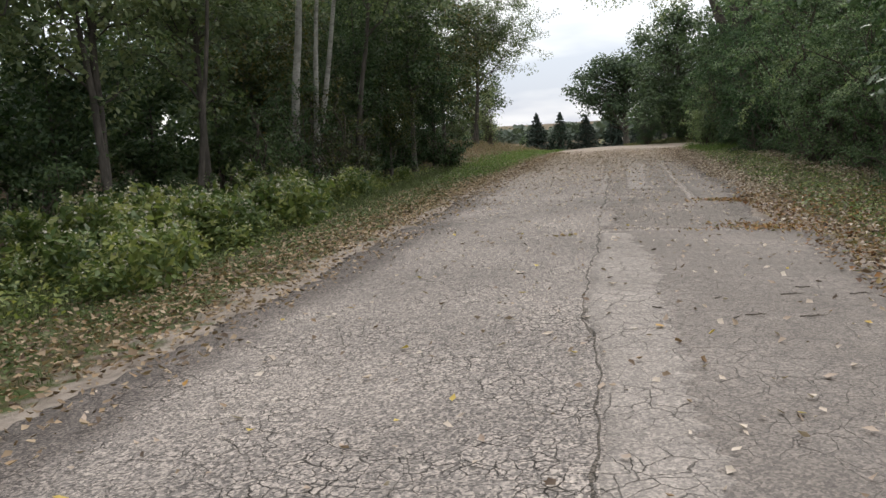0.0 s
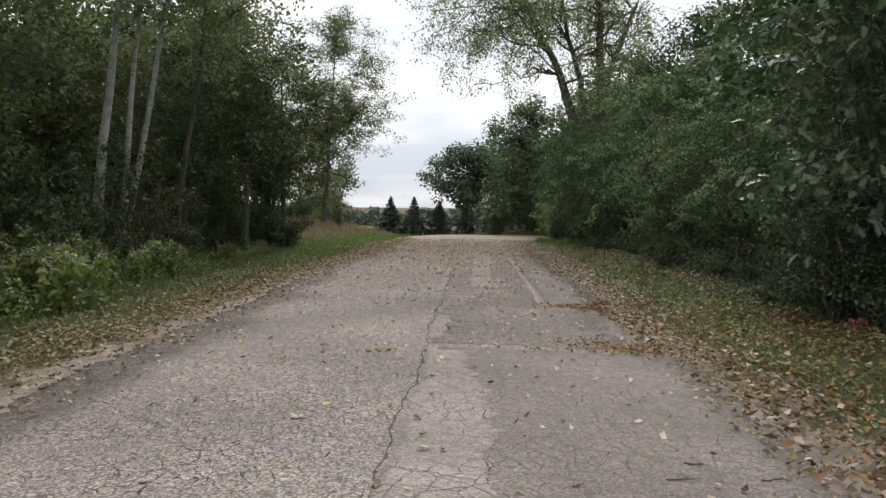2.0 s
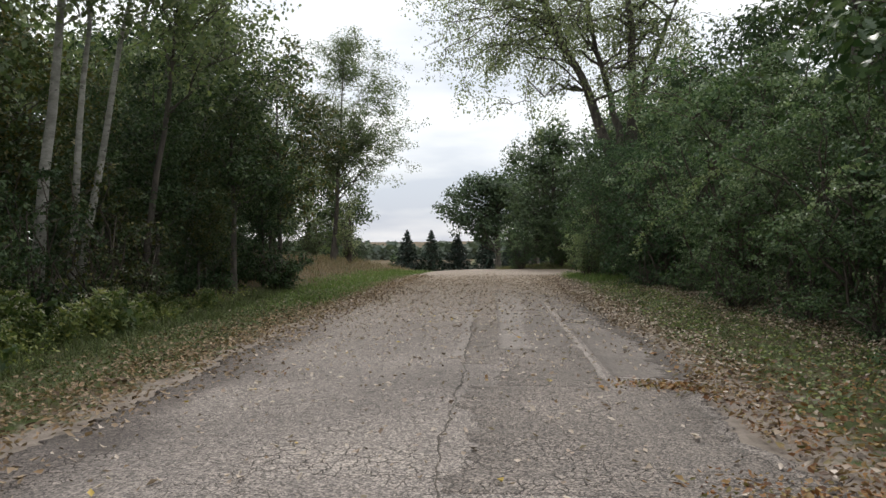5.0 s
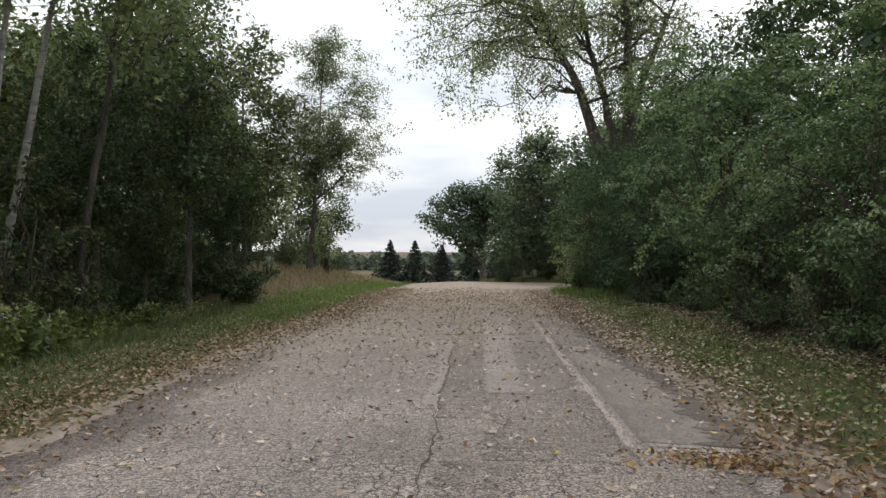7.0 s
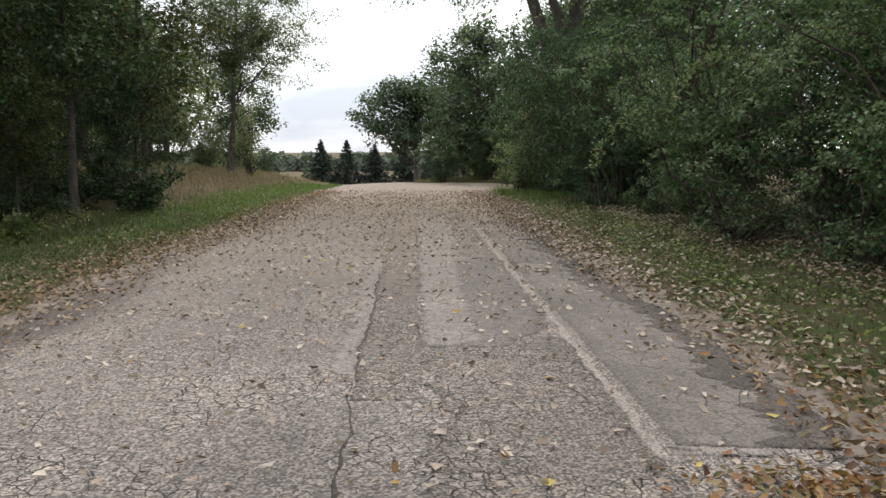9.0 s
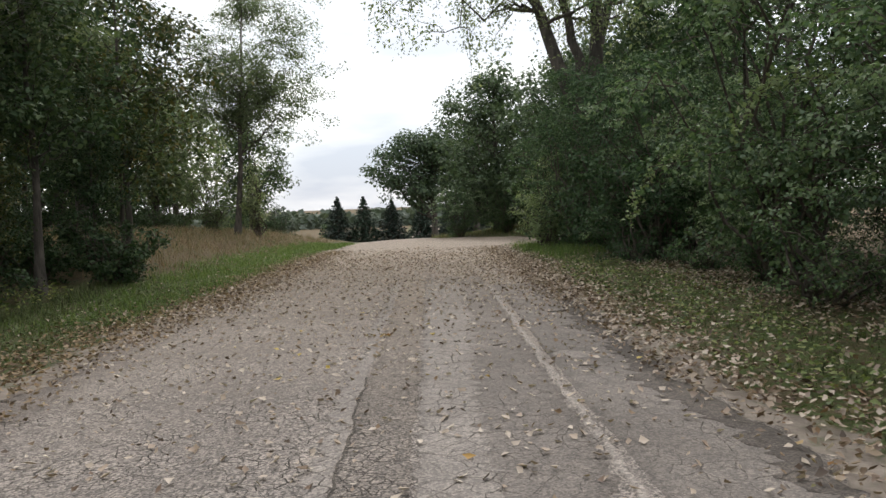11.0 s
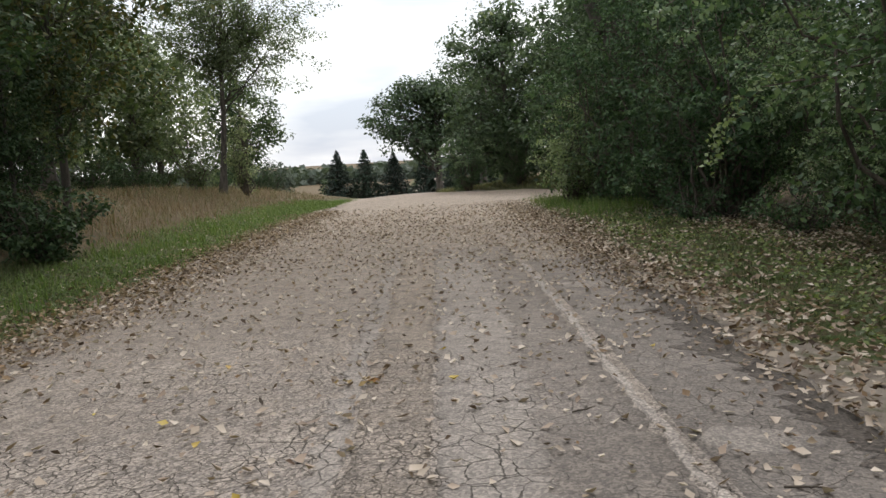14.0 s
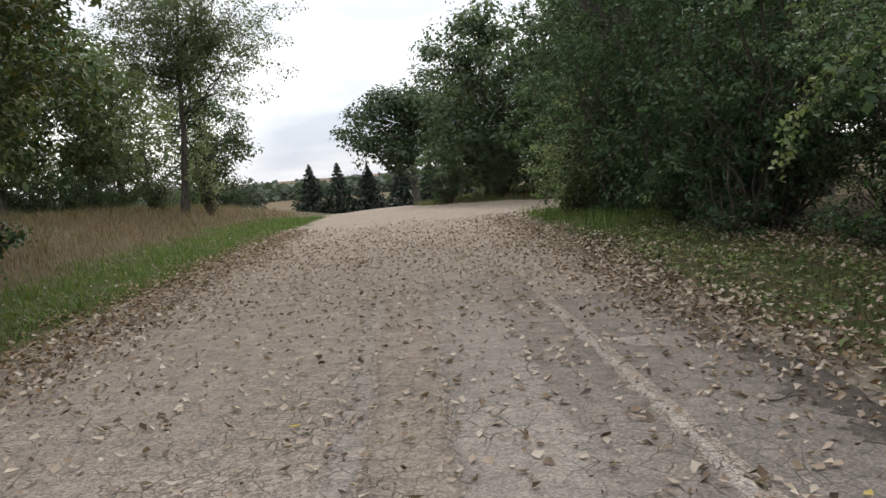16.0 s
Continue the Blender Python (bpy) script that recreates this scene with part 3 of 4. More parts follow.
def bed_z(x, y):
    inside = ss(0, 0.5, x - road_left(y)) * ss(0, 0.5, road_right(y) - x) * (1 - ss(86, 90, y)) * ss(-19, -17, y)
    return ground_z(x, y) - 0.07 * inside


ground = new("ground", smooth(mesh_np("ground", *sheet(gxs, gys, bed_z))))
ground.data.materials.append(M_GROUND)
tagged(ground, "soil and turf ground rolling over a low crest", "ground", kind="structure")

road = new("road", ribbon(-17, 86, lambda y: road_left(y) + 2.5 * ragged(y, 2.0), lambda y: road_right(y) + 2.5 * ragged(y, 7.0), 0.012, 0.07, 22))
road.data.materials.append(M_ROAD)
tagged(road, "old grey asphalt road with alligator cracks, turning to gravel", "road", kind="structure")
for nm, y0, y1, lf, rt, lift, mt, lb in (
    ("asphalt_patch", -12.0, 11.3, lambda y: 0.02 + 0.06 * wave(y * 1.3, 2.0) - 0.22 * ss(5.5, 7.5, y), lambda y: road_right(y) - 0.05, 0.017, M_PATCH, "smooth pale grey sealed asphalt patch"),
    ("pale_strip", -12.0, 11.1, lambda y: -0.12 + 0.05 * wave(y * 1.3, 2.0) - 0.17 * ss(4, 7, y), lambda y: 0.33 + 0.05 * wave(y * 1.9, 5.0) + 2 * ragged(y, 1.0) - 0.2 * ss(8, 11, y) + 0.5 * (1 - ss(-1, 5, y)), 0.0195, M_PALESTRIP, "worn pale strip along the middle of the asphalt"),
    ("pale_strip", 17.95, 30.0, lambda y: 0.13 + ragged(y, 1.0), lambda y: 0.55 + 2 * ragged(y, 4.0) - 0.12 * np.exp(-((y - 17.9) / 0.2) ** 2) + 0.2 * ss(20, 26, y), 0.0195, M_PALESTRIP, "pale smooth strip along the asphalt patch"),
    ("asphalt_patch", 17.9, 31.0, lambda y: 0.125 + ragged(y, 1.0), lambda y: 1.18 + ragged(y, 3.0) - 0.45 * np.exp(-((y - 17.9) / 0.5) ** 2), 0.017, M_PATCH, "smooth grey asphalt strip with ragged edge"),
    ("rough_strip", 16.6, 30.0, lambda y: -0.31 + 0.03 * wave(y * 2.1, 9.0), lambda y: 0.10 + 0.03 * wave(y * 2, 1.0), 0.0145, M_ROUGH, "dark ravelled strip of stony asphalt"),
    ("rough_strip", 11.55, 15.1, lambda y: -0.18 + 0.15 * wave(y * 2.2, 1.0), lambda y: road_right(y) - 0.12 + 0.05 * wave(y * 3, 2.0), 0.0145, M_ROUGH, "dark ravelled stretch of stony asphalt"),
    ("rough_strip", 15.15, 18.3, lambda y: 0.14 + 0.12 * wave(y * 3, 1.0), lambda y: 1.22 + 0.02 * wave(y, 3.0), 0.0145, M_ROUGH, "dark ravelled patch of stony asphalt"),
    ("asphalt_patch", 15.9, 29.5, lambda y: 1.33 + 0.02 * wave(y, 4.0), lambda y: road_right(y) - 0.06 - 0.1 * wave(y * 2, 6.0) ** 2, 0.0165, M_DARK, "darker damp asphalt strip beside the verge"),
    ("seam", 15.7, 29.0, lambda y: 1.205 + 0.02 * wave(y, 3.0) + 0.02 * wave(y * 9, 1.0), lambda y: 1.262 + 0.02 * wave(y, 3.0) + 0.022 * wave(y * 7, 4.0), 0.021, M_LINE, "faded pale seam along the asphalt"),
    ("seam", 15.76, 15.9, lambda y: 1.22 + 0.3 * wave(y * 9, 2.0) ** 2, lambda y: road_right(y) - 0.4, 0.021, M_PALESTRIP, "pale cross seam of the patch"),
    ("seam", 17.0, 30.0, lambda y: -0.47 + 0.03 * wave(y * 2.1, 9.0) + 1.5 * ragged(y, 8.0), lambda y: -0.335 + 0.03 * wave(y * 2.1, 9.0), 0.0175, M_PALESTRIP, "worn pale joint along the middle"),
    ("worn_spot", 22.2, 22.6, lambda y: 1.36 + 0.5 * (y - 22.4) ** 2 * 6, lambda y: 1.95 - 8 * (y - 22.38) ** 2, 0.0195, M_PALESTRIP, "pale worn spot on the asphalt"),
    ("worn_spot", 27.0, 27.5, lambda y: 1.42 + 3 * (y - 27.2) ** 2, lambda y: 2.0 - 5 * (y - 27.2) ** 2, 0.0195, M_PALESTRIP, "pale worn spot on the asphalt"),
    ("damp_stain", 15.9, 29.0, lambda y: road_right(y) - 0.34 - 0.12 * wave(y * 1.6, 3.0) + 2.5 * ragged(y, 6.0), lambda y: road_right(y) - 0.05, 0.0185, M_DAMP, "dark damp stain along the asphalt edge"),
    ("crack", -4.0, 17.0, lambda y: -0.16 + 0.05 * wave(y * 1.3, 2.0) - 0.17 * ss(4, 7, y), lambda y: -0.157 + 0.05 * wave(y * 1.3, 2.0) - 0.17 * ss(4, 7, y) + 0.008 + 0.07 * np.clip(wave(y * 3, 5.0) * wave(y * 6, 1.0), 0, 1), 0.0145, M_TAR, "open dark crack along the middle"),
    ("crack", 17.0, 21.5, lambda y: -0.325 + 0.03 * wave(y * 2.1, 9.0), lambda y: -0.31 + 0.03 * wave(y * 2.1, 9.0) - 0.004 * (y - 17) / 4 + 0.012 * np.abs(wave(y * 3, 5.0)), 0.0155, M_TAR, "open dark crack along the middle"),
):
    part(nm, ribbon(y0, y1, lf, rt, lift, 0.05, 6), mt, road, lb)


# ---- the tall forked tree on the bend ----
def make_big_tree():
    rng = np.random.default_rng(77)
    x, y = 5.7, 43.2
    root = new("maple_tree")
    root.location = (x, y, float(ground_z(x, y)) - 0.1)
    tagged(root, "tall grey maple with forked stems and thinning leaves", "tree")
    fork = np.array([0.0, 0, 5.2])
    part("trunk", smooth(mesh_np("trunk", *tubes_np([(curve_between((0.1, 0, 0), fork, rng, 7, 0, 0.01), np.linspace(0.5, 0.42, 7))], 12))), M_BARK, root)
    stems = (((-0.3, 0, 5.0), (-1.1, 0.2, 7.2), (-1.9, 0.3, 9.2), (-3.2, 0.2, 11.8), (-4.6, -0.3, 14.5)),
             ((-0.05, 0.1, 5.0), (-0.35, 0.3, 7.4), (-0.9, 0.5, 9.6), (-1.5, 0.6, 12.5), (-1.8, 0.6, 16.5)),
             ((0.25, 0, 5.0), (0.45, 0, 7.6), (0.35, -0.2, 10.2), (0.1, -0.3, 13.5), (0.3, 0, 18.0)),
             ((0.4, 0, 6.4), (0.9, 0.2, 8.4), (1.9, 0.4, 10.8), (3.2, 0.4, 13.6), (4.6, 0.2, 16.5)))
    lines, tips = [], []
    for s, r in zip(stems, (0.27, 0.20, 0.28, 0.18)):
        s = np.array(s)
        t = np.linspace(0, 1, 14)
        p = np.stack([np.interp(t * 4, np.arange(5), s[:, j]) for j in range(3)], -1) + rng.normal(size=(14, 3)) * 0.05
        stem = part("stem", smooth(mesh_np("stem", *tubes_np([(p, r * (1 - 0.85 * t))], 9))), M_BARK, root)
        for _ in range(15):
            k = rng.integers(4, 14)
            side = -1 if rng.random() < 0.62 else 1
            e = p[k] + np.array([side * rng.uniform(0.8, 3.6), rng.normal() * 2.2, rng.uniform(-0.6, 2.4)])
            q = curve_between(p[k], e, rng, 8, 0.12, 0.05)
            lines.append((q, np.linspace(r * 0.3, 0.015, 8)))
            tips += [q[5], q[6], q[7]]
            for _ in range(6):
                j = rng.integers(2, 8)
                f = q[j] + rng.normal(size=3) * 0.8 + np.array([0, 0, -0.35])
                lines.append((curve_between(q[j], f, rng, 4, 0.1, 0.08), np.linspace(0.02, 0.006, 4)))
                tips += [f, (q[j] + f) / 2, f + rng.normal(size=3) * 0.35]
    for _ in range(20):
        s = np.array([-1.3, 0.2, 8.0]) + np.array([-1.6, 0.1, 3.6]) * rng.random()
        e = np.array([rng.uniform(-8.8, -3.6), rng.normal() * 2.0, rng.uniform(8.4, 13.5)])
        q = curve_between(s, e, rng, 9, 0.16, 0.035)
        lines.append((q, np.linspace(0.045, 0.01, 9)))
        tips += [q[6], q[7], q[8]]
        for _ in range(7):
            j = rng.integers(3, 9)
            f = q[j] + rng.normal(size=3) * 0.7 + np.array([-0.2, 0, -0.7])
            lines.append((curve_between(q[j], f, rng, 4, 0.1, 0.08), np.linspace(0.018, 0.006, 4)))
            tips += [f, (q[j] + f) / 2]
    lines.sort(key=lambda q: -q[1][0] * len(q[0]))
    for q in lines[:16]:
        part("limb", smooth(mesh_np("limb", *tubes_np([q], 6))), M_BARK, root)
    part("branchwork", mesh_np("branchwork", *tubes_np(lines[16:], 4)), M_BARK, root, kind="stuff")
    part("crown", mesh_np("crown", *clumps_np(rng, np.array(tips), 0.6, 46000, 0.13, droop=0.9, squash=1.0)), M_AIRY, root)


make_big_tree()

# ---- roadside growth on the shrub side ----
rng = np.random.default_rng(5)
shrubs = [make_shrub("hedge_shrub", "dense dark green wild shrub leafy to the ground", (6.9 + 0.2 * i, 15.0 + 2 * i), 4.6 + 0.25 * i, 1.9, 20 + i, (M_HEDGE, M_LEAF, M_SHRUB, M_HEDGE)[i], 0.078, 17000, 24, 4, 0.40, group="roadside shrubs", low=0.08, sprays=22, tip=(M_SPRAY, M_SHRUB, M_SPRAY, M_SPRAY)[i]) for i in range(4)]
spots = []
for j, yy in enumerate(np.arange(11.0, 40.0, 1.7)):
    xx = 7.2 + 0.65 * math.sin(yy * 1.7) + 0.9 * math.exp(-((yy - 12) / 2.5) ** 2) - 0.9 * math.exp(-((yy - 28.5) / 2.0) ** 2) + 0.9 * math.exp(-((yy - 33.5) / 1.8) ** 2)
    spots.append((xx, yy, 0.92 + 0.24 * math.sin(yy * 2.3) + (0.14 if 16 < yy < 26 else 0)))
for j, (xx, yy, sc) in enumerate(spots):
    if j < 4:
        shrubs[j].matrix_basis = place(xx, yy, 1.3 * j, sc)
    else:
        copy_thing(shrubs[j % 4], place(xx, yy, 1.9 * j, sc))
for j, (xx, yy, hh) in enumerate(((5.0, 40.8, 6.2), (6.2, 42.0, 6.4), (4.9, 44.0, 5.4), (7.0, 45.5, 6.0), (5.4, 37.6, 5.7), (5.8, 34.6, 5.2))):
    make_shrub("tall_shrub", "tall dark shrub crowding the foot of the maple", (xx, yy), hh, 1.55, 50 + j, M_HEDGE, 0.10, 11000, 24, 4, 0.42, group="shrubs round the maple", low=0.03, sprays=16, tip=M_SHRUB)
low = [make_shrub("low_shrub", "low pale-leaved shrub at the foot of the hedge", (5.6, 20 + i), 1.25, 0.8, 40 + i, M_SHRUB, 0.06, 2000, 14, 3, 0.18, group="low verge shrubs") for i in range(2)]
for j, yy in enumerate(np.arange(11.0, 44.0, 2.9)):
    m = place(5.75 + 0.35 * math.sin(yy * 2.9) - 0.4 * ss(28, 36, yy), yy, 2.2 * j, 0.7 + 0.4 * abs(math.sin(yy * 1.9)))
    if j < 2:
        low[j].matrix_basis = m
    else:
        copy_thing(low[j % 2], m)
make_tree("oak_sapling", "young oak with large lobed leaves beside the road", (5.9, 14.2), 6.4, 0.11, (-0.3, 0.1, 3.5), (1.8, 2.1, 2.9), 9, M_OAK, 0.18, 42, 5, 4000, 0.3, lobed=True, droop=0.8, spread=0.6)
make_shrub("bush", "rounded small-leaved bush below the young oak", (5.3, 14.6), 2.3, 0.85, 61, M_SHRUB, 0.055, 8000, 24, 5, 0.2)
make_shrub("red_seedling", "small seedling with red autumn leaves under the oak", (5.0, 13.3), 0.3, 0.15, 63, M_RED, 0.055, 45, 5, 2, 0.05)
make_shrub("verge_bush", "yellow-green bush where the verge meets the bend", (4.0, 41.8), 3.1, 0.8, 62, M_VINE, 0.085, 4600, 20, 4, 0.28)
backs = [make_tree("back_tree", "tall dark green broadleaf tree behind the shrubs", (10.5, 10.0), 11.5, 0.2, (0, 0, 6.8), (2.9, 2.9, 4.4), 70 + i, M_LEAF, 0.20, 30, 3, 8000, 0.75, group="trees behind the shrubs") for i in range(2)]
for j, (xx, yy, sc) in enumerate(((10.3, 4, 1.0), (10.8, 10, 0.95), (9.6, 15.5, 1.1), (10.6, 20.5, 1.1), (9.9, 25.5, 0.85), (10.4, 31, 0.9), (9.8, 36.5, 0.9), (10.4, 42, 1.0), (9.3, 18.2, 1.05), (9.0, 22.8, 1.05), (9.2, 28.4, 1.0), (12.6, 17.6, 1.3), (9.2, 48.5, 0.95), (15.5, 24, 1.1), (14.5, 38, 1.15))):
    if j < 2:
        backs[j].matrix_basis = place(xx, yy, j, sc)
    else:
        copy_thing(backs[j % 2], place(xx, yy, 1.7 * j, sc))

# ---- trees past the bend ----
mids = [make_tree("round_oak", "full round dark green oak past the bend", (4.6, 66.0), 11.0, 0.26, (0, 0, 5.6), (4.6, 4.6, 5.3), 90 + i, M_FAROAK, 0.27, 60, 4, 20000, 0.95, group="oaks past the bend") for i in range(2)]
for j, (xx, yy, sc) in enumerate(((4.4, 66, 0.93), (10.5, 64, 1.0), (8.3, 61.0, 1.0), (9.6, 56, 0.9), (15.5, 68, 1.1), (15, 58, 1.1))):
    if j < 2:
        mids[j].matrix_basis = place(xx, yy, j, sc)
    else:
        copy_thing(mids[j % 2], place(xx, yy, 1.1 * j, sc))
for j, (xx, yy, sc) in enumerate(((2.0, 63.2, 0.8), (4.6, 62.0, 0.9), (8.2, 59.5, 0.8), (6.9, 51.5, 0.95), (8.4, 54.5, 0.95), (11.0, 58.0, 0.9))):
    copy_thing(shrubs[j % 4], place(xx, yy, 2.3 * j, sc))
make_tree("spreading_oak", "spreading oak with bare lower limbs above the spruces", (0.6, 88.0), 10.4, 0.3, (-1.4, 0, 6.5), (5.0, 4.5, 3.0), 95, M_FAROAK, 0.32, 46, 4, 11000, 1.0)
make_tree("spreading_oak", "spreading oak with bare lower limbs above the spruces", (4.5, 92.0), 11.5, 0.3, (0, 0, 7.6), (4.2, 4.2, 3.1), 96, M_FAROAK, 0.32, 40, 4, 10000, 1.0)


def make_spruce(at, height, radius, seed):
    rng = np.random.default_rng(seed)
    root = new("spruce")
    tagged(root, "dark pointed spruce below the crest of the road", "spruce", "row of spruces")
    root.matrix_basis = place(*at)
    part("trunk", smooth(mesh_np("trunk", *tubes_np([(np.array([[0, 0, 0], [0, 0, height * 0.5], [0, 0, height]]), np.array([0.14, 0.08, 0.01]))], 8))), M_BARK, root)
    lines, P, S = [], [], []
    for lev0 in np.arange(0.04, 0.97, 0.032):
        for a in np.arange(0, 2 * math.pi, 0.62) + rng.random() * 2:
            lev = min(0.985, lev0 + rng.uniform(-0.03, 0.03))
            rr = radius * (1 - lev) ** 0.95 + 0.04
            r2 = rr * rng.uniform(0.75, 1.12)
            s = np.array([0, 0, lev * height])
            e = s + np.array([math.cos(a) * r2, math.sin(a) * r2, -0.22 * r2 + 0.05])
            lines.append((curve_between(s, e, rng, 4, -0.04, 0.02), np.linspace(0.03, 0.006, 4)))
            u = rng.random(15)[:, None] ** 0.55
            P.append(s + (e - s) * u + rng.normal(size=(15, 3)) * np.array([0.13, 0.13, 0.08]) * (1.1 - lev))
            S.append(np.full(15, 0.26 + 0.3 * (1 - lev)))
    part("branchwork", mesh_np("branchwork", *tubes_np(lines, 3)), M_TWIG, root, kind="stuff")
    part("foliage", mesh_np("foliage", *leaves_np(np.concatenate(P), np.concatenate(S), rng, 0.42, droop=0.1)), M_FIR, root)
    return root


for j, (xx, yy, hh) in enumerate(((-12.2, 127, 7.7), (-8.7, 127, 7.6), (-4.9, 126, 6.9), (-0.8, 125, 6.6), (2.8, 124, 6.4), (6.4, 125, 6.6))):
    make_spruce((xx, yy), 0.9 * hh + 0.3, 3.5, 110 + j)

# ---- meadow side ----
make_tree("slender_tree", "slender tall tree with an airy pale crown in the meadow", (-10.1, 59.5), 14.2, 0.16, (1.3, 0, 9.8), (4.3, 3.6, 4.8), 120, M_AIRY, 0.13, 60, 7, 36000, 0.6, lean=(0.9, 0), droop=0.5)
make_shrub("meadow_shrub", "leafy saplings round the foot of the slender tree", (-9.1, 60.3), 4.6, 0.9, 121, M_AIRY, 0.13, 2200, 20, 4, 0.4)
make_shrub("meadow_shrub", "leafy saplings round the foot of the slender tree", (-11.8, 60.8), 4.2, 1.3, 122, M_PALEWOOD, 0.13, 4000, 20, 4, 0.4)
fars = [make_tree("meadow_oak", "broad green oak at the back of the meadow", (-19, 66), 11.5, 0.28, (0, 0, 6.8), (4.2, 4.2, 4.3), 130 + i, M_PALEWOOD if i else M_LEAF, 0.34, 34, 3, 6000, 1.05, group="trees at the back of the meadow") for i in range(2)]
for j, (xx, yy, sc) in enumerate(((-16.8, 56, 1.15), (-18.0, 75, 0.95), (-21.5, 64, 1.1), (-21, 49, 1.15), (-14.5, 84, 0.8), (-24, 72, 1.1), (-15.5, 43.5, 0.9), (-22, 42, 1.1), (-28, 55, 1.2), (-16.5, 66, 0.95), (-29, 66, 1.2), (8, 106, 0.6))):
    if j < 2:
        fars[j].matrix_basis = place(xx, yy, j, sc)
    else:
        copy_thing(fars[j % 2], place(xx, yy, 1.3 * j, sc))

dist = [make_tree("distant_tree", "small hazy tree far beyond the meadow", (-20, 120), 7.5, 0.16, (0, 0, 4.2), (2.8, 2.8, 3.3), 135 + i, (M_FAR, M_LEAF)[i], 0.6, 16, 3, 1000, 1.1, group="far trees") for i in range(2)]
for j, (xx, yy, sc) in enumerate(((-18.5, 120, 0.72), (-22, 112, 0.85), (-21, 135, 0.8), (-26, 124, 0.9), (-31, 140, 1.0), (-26, 150, 0.85), (-36, 130, 1.0), (-18, 165, 0.75), (10, 140, 1.2), (18, 130, 1.3), (-30, 105, 1.1), (-36, 110, 1.3), (-43, 105, 1.4), (-27, 95, 1.2), (-40, 92, 1.4), (-48, 95, 1.5), (-34, 96, 1.3), (-55, 90, 1.5))):
    if j < 2:
        dist[j].matrix_basis = place(xx, yy, j, sc)
    else:
        copy_thing(dist[j % 2], place(xx, yy, 1.3 * j, sc))

# ---- the wood ----
woods = [make_tree("woodland_tree", "dark broadleaf woodland tree with low leafy limbs", (-9, 10 + i), 11.0, 0.13, (0.2, 0, 7.0), (2.8, 2.8, 4.0), 140 + i, (M_LEAF, M_LEAF_Y, M_PALEWOOD)[i], 0.18, 38, 3, 9000, 0.64, group="trees of the wood") for i in range(3)]
deep = [make_tree("inner_tree", "shaded broadleaf tree deep inside the wood", (-16, 10 + i), 11.5, 0.15, (0, 0, 6.4), (3.0, 3.0, 5.0), 150 + i, M_LEAF, 0.36, 24, 3, 3800, 1.05, group="trees deep in the wood") for i in range(2)]
rng = np.random.default_rng(8)
edge_spots = [(-7.9, 32.0, 0.78), (-7.6, 36.4, 0.8), (-11.2, 12.5, 1.0), (-9.0, 28.8, 0.8), (-11.0, 8.2, 1.0), (-11.4, 17.0, 1.0), (-11.4, 4.0, 1.0), (-11.8, 26.0, 1.05), (-11.0, 21.0, 1.0), (-11.0, 38.0, 0.9), (-12.6, 33.5, 0.85), (-14.0, 40.0, 0.8), (-7.6, 34.2, 0.55), (-8.3, 30.0, 0.52), (-8.4, 38.2, 0.6)]
for j, (xx, yy, sc) in enumerate(edge_spots):
    if j < 3:
        woods[j].matrix_basis = place(xx, yy, j, sc)
    else:
        copy_thing(woods[j % 3], place(xx, yy, 2.1 * j, sc))
j = 0
# the row at x -13.6 is added, kept low, to shade the wood's foot
for yy in np.arange(0, 38, 4.4):
    for xx in (-13.6, -15.4, -20.5):
        m = place(xx + rng.normal() * 0.7, yy + rng.normal() * 0.9, 2.1 * j, rng.uniform(0.72, 0.95) * (0.74 if xx > -14 else 1.0))
        if j < 2:
            deep[j].matrix_basis = m
        else:
            copy_thing(deep[j % 2], m)
        j += 1


def make_aspen(at, height, r0, lean, seed):
    return make_tree("aspen", "aspen with a tall pale bare trunk at the wood's edge", at, height, r0, (lean[0], lean[1], height * 0.76), (2.1, 2.1, height * 0.26), seed, M_PALEWOOD, 0.16, 22, 4, 4200, 0.6, M_BARK if seed in (163, 164, 165) else M_PALE, lean, group="aspens at the wood's edge")


for j, (xx, yy, hh, rr, ln) in enumerate(((-9.7, 23.9, 14, 0.15, (1.5, 0)), (-9.2, 24.4, 13, 0.10, (1.1, 0)), (-9.65, 25.5, 13, 0.11, (2.2, 0.3)), (-8.9, 27.4, 11, 0.11, (1.4, 0)), (-11.0, 16.5, 12, 0.10, (-0.9, 0)), (-10.1, 18.6, 11, 0.08, (1.6, 0)), (-9.3, 31.5, 9, 0.08, (1.2, 0)))):
    make_aspen((xx, yy), hh, rr, ln, 160 + j)

under = [make_shrub("understory_shrub", "dark leafy shrub filling the edge of the wood", (-9, 5 + i), 2.6, 1.4, 180 + i, M_LEAF, 0.115, 3800, 18, 3, 0.36, group="shrubs of the wood's edge") for i in range(2)]
for j, yy in enumerate(np.arange(2.0, 37.0, 2.9)):
    m = place(-10.6 + 0.5 * math.sin(yy * 2.1) + 1.2 * ss(26, 34, yy), yy, 1.7 * j, 0.6 + 0.35 * abs(math.sin(yy * 1.3)))
    if j < 2:
        under[j].matrix_basis = m
    else:
        copy_thing(under[j % 2], m)
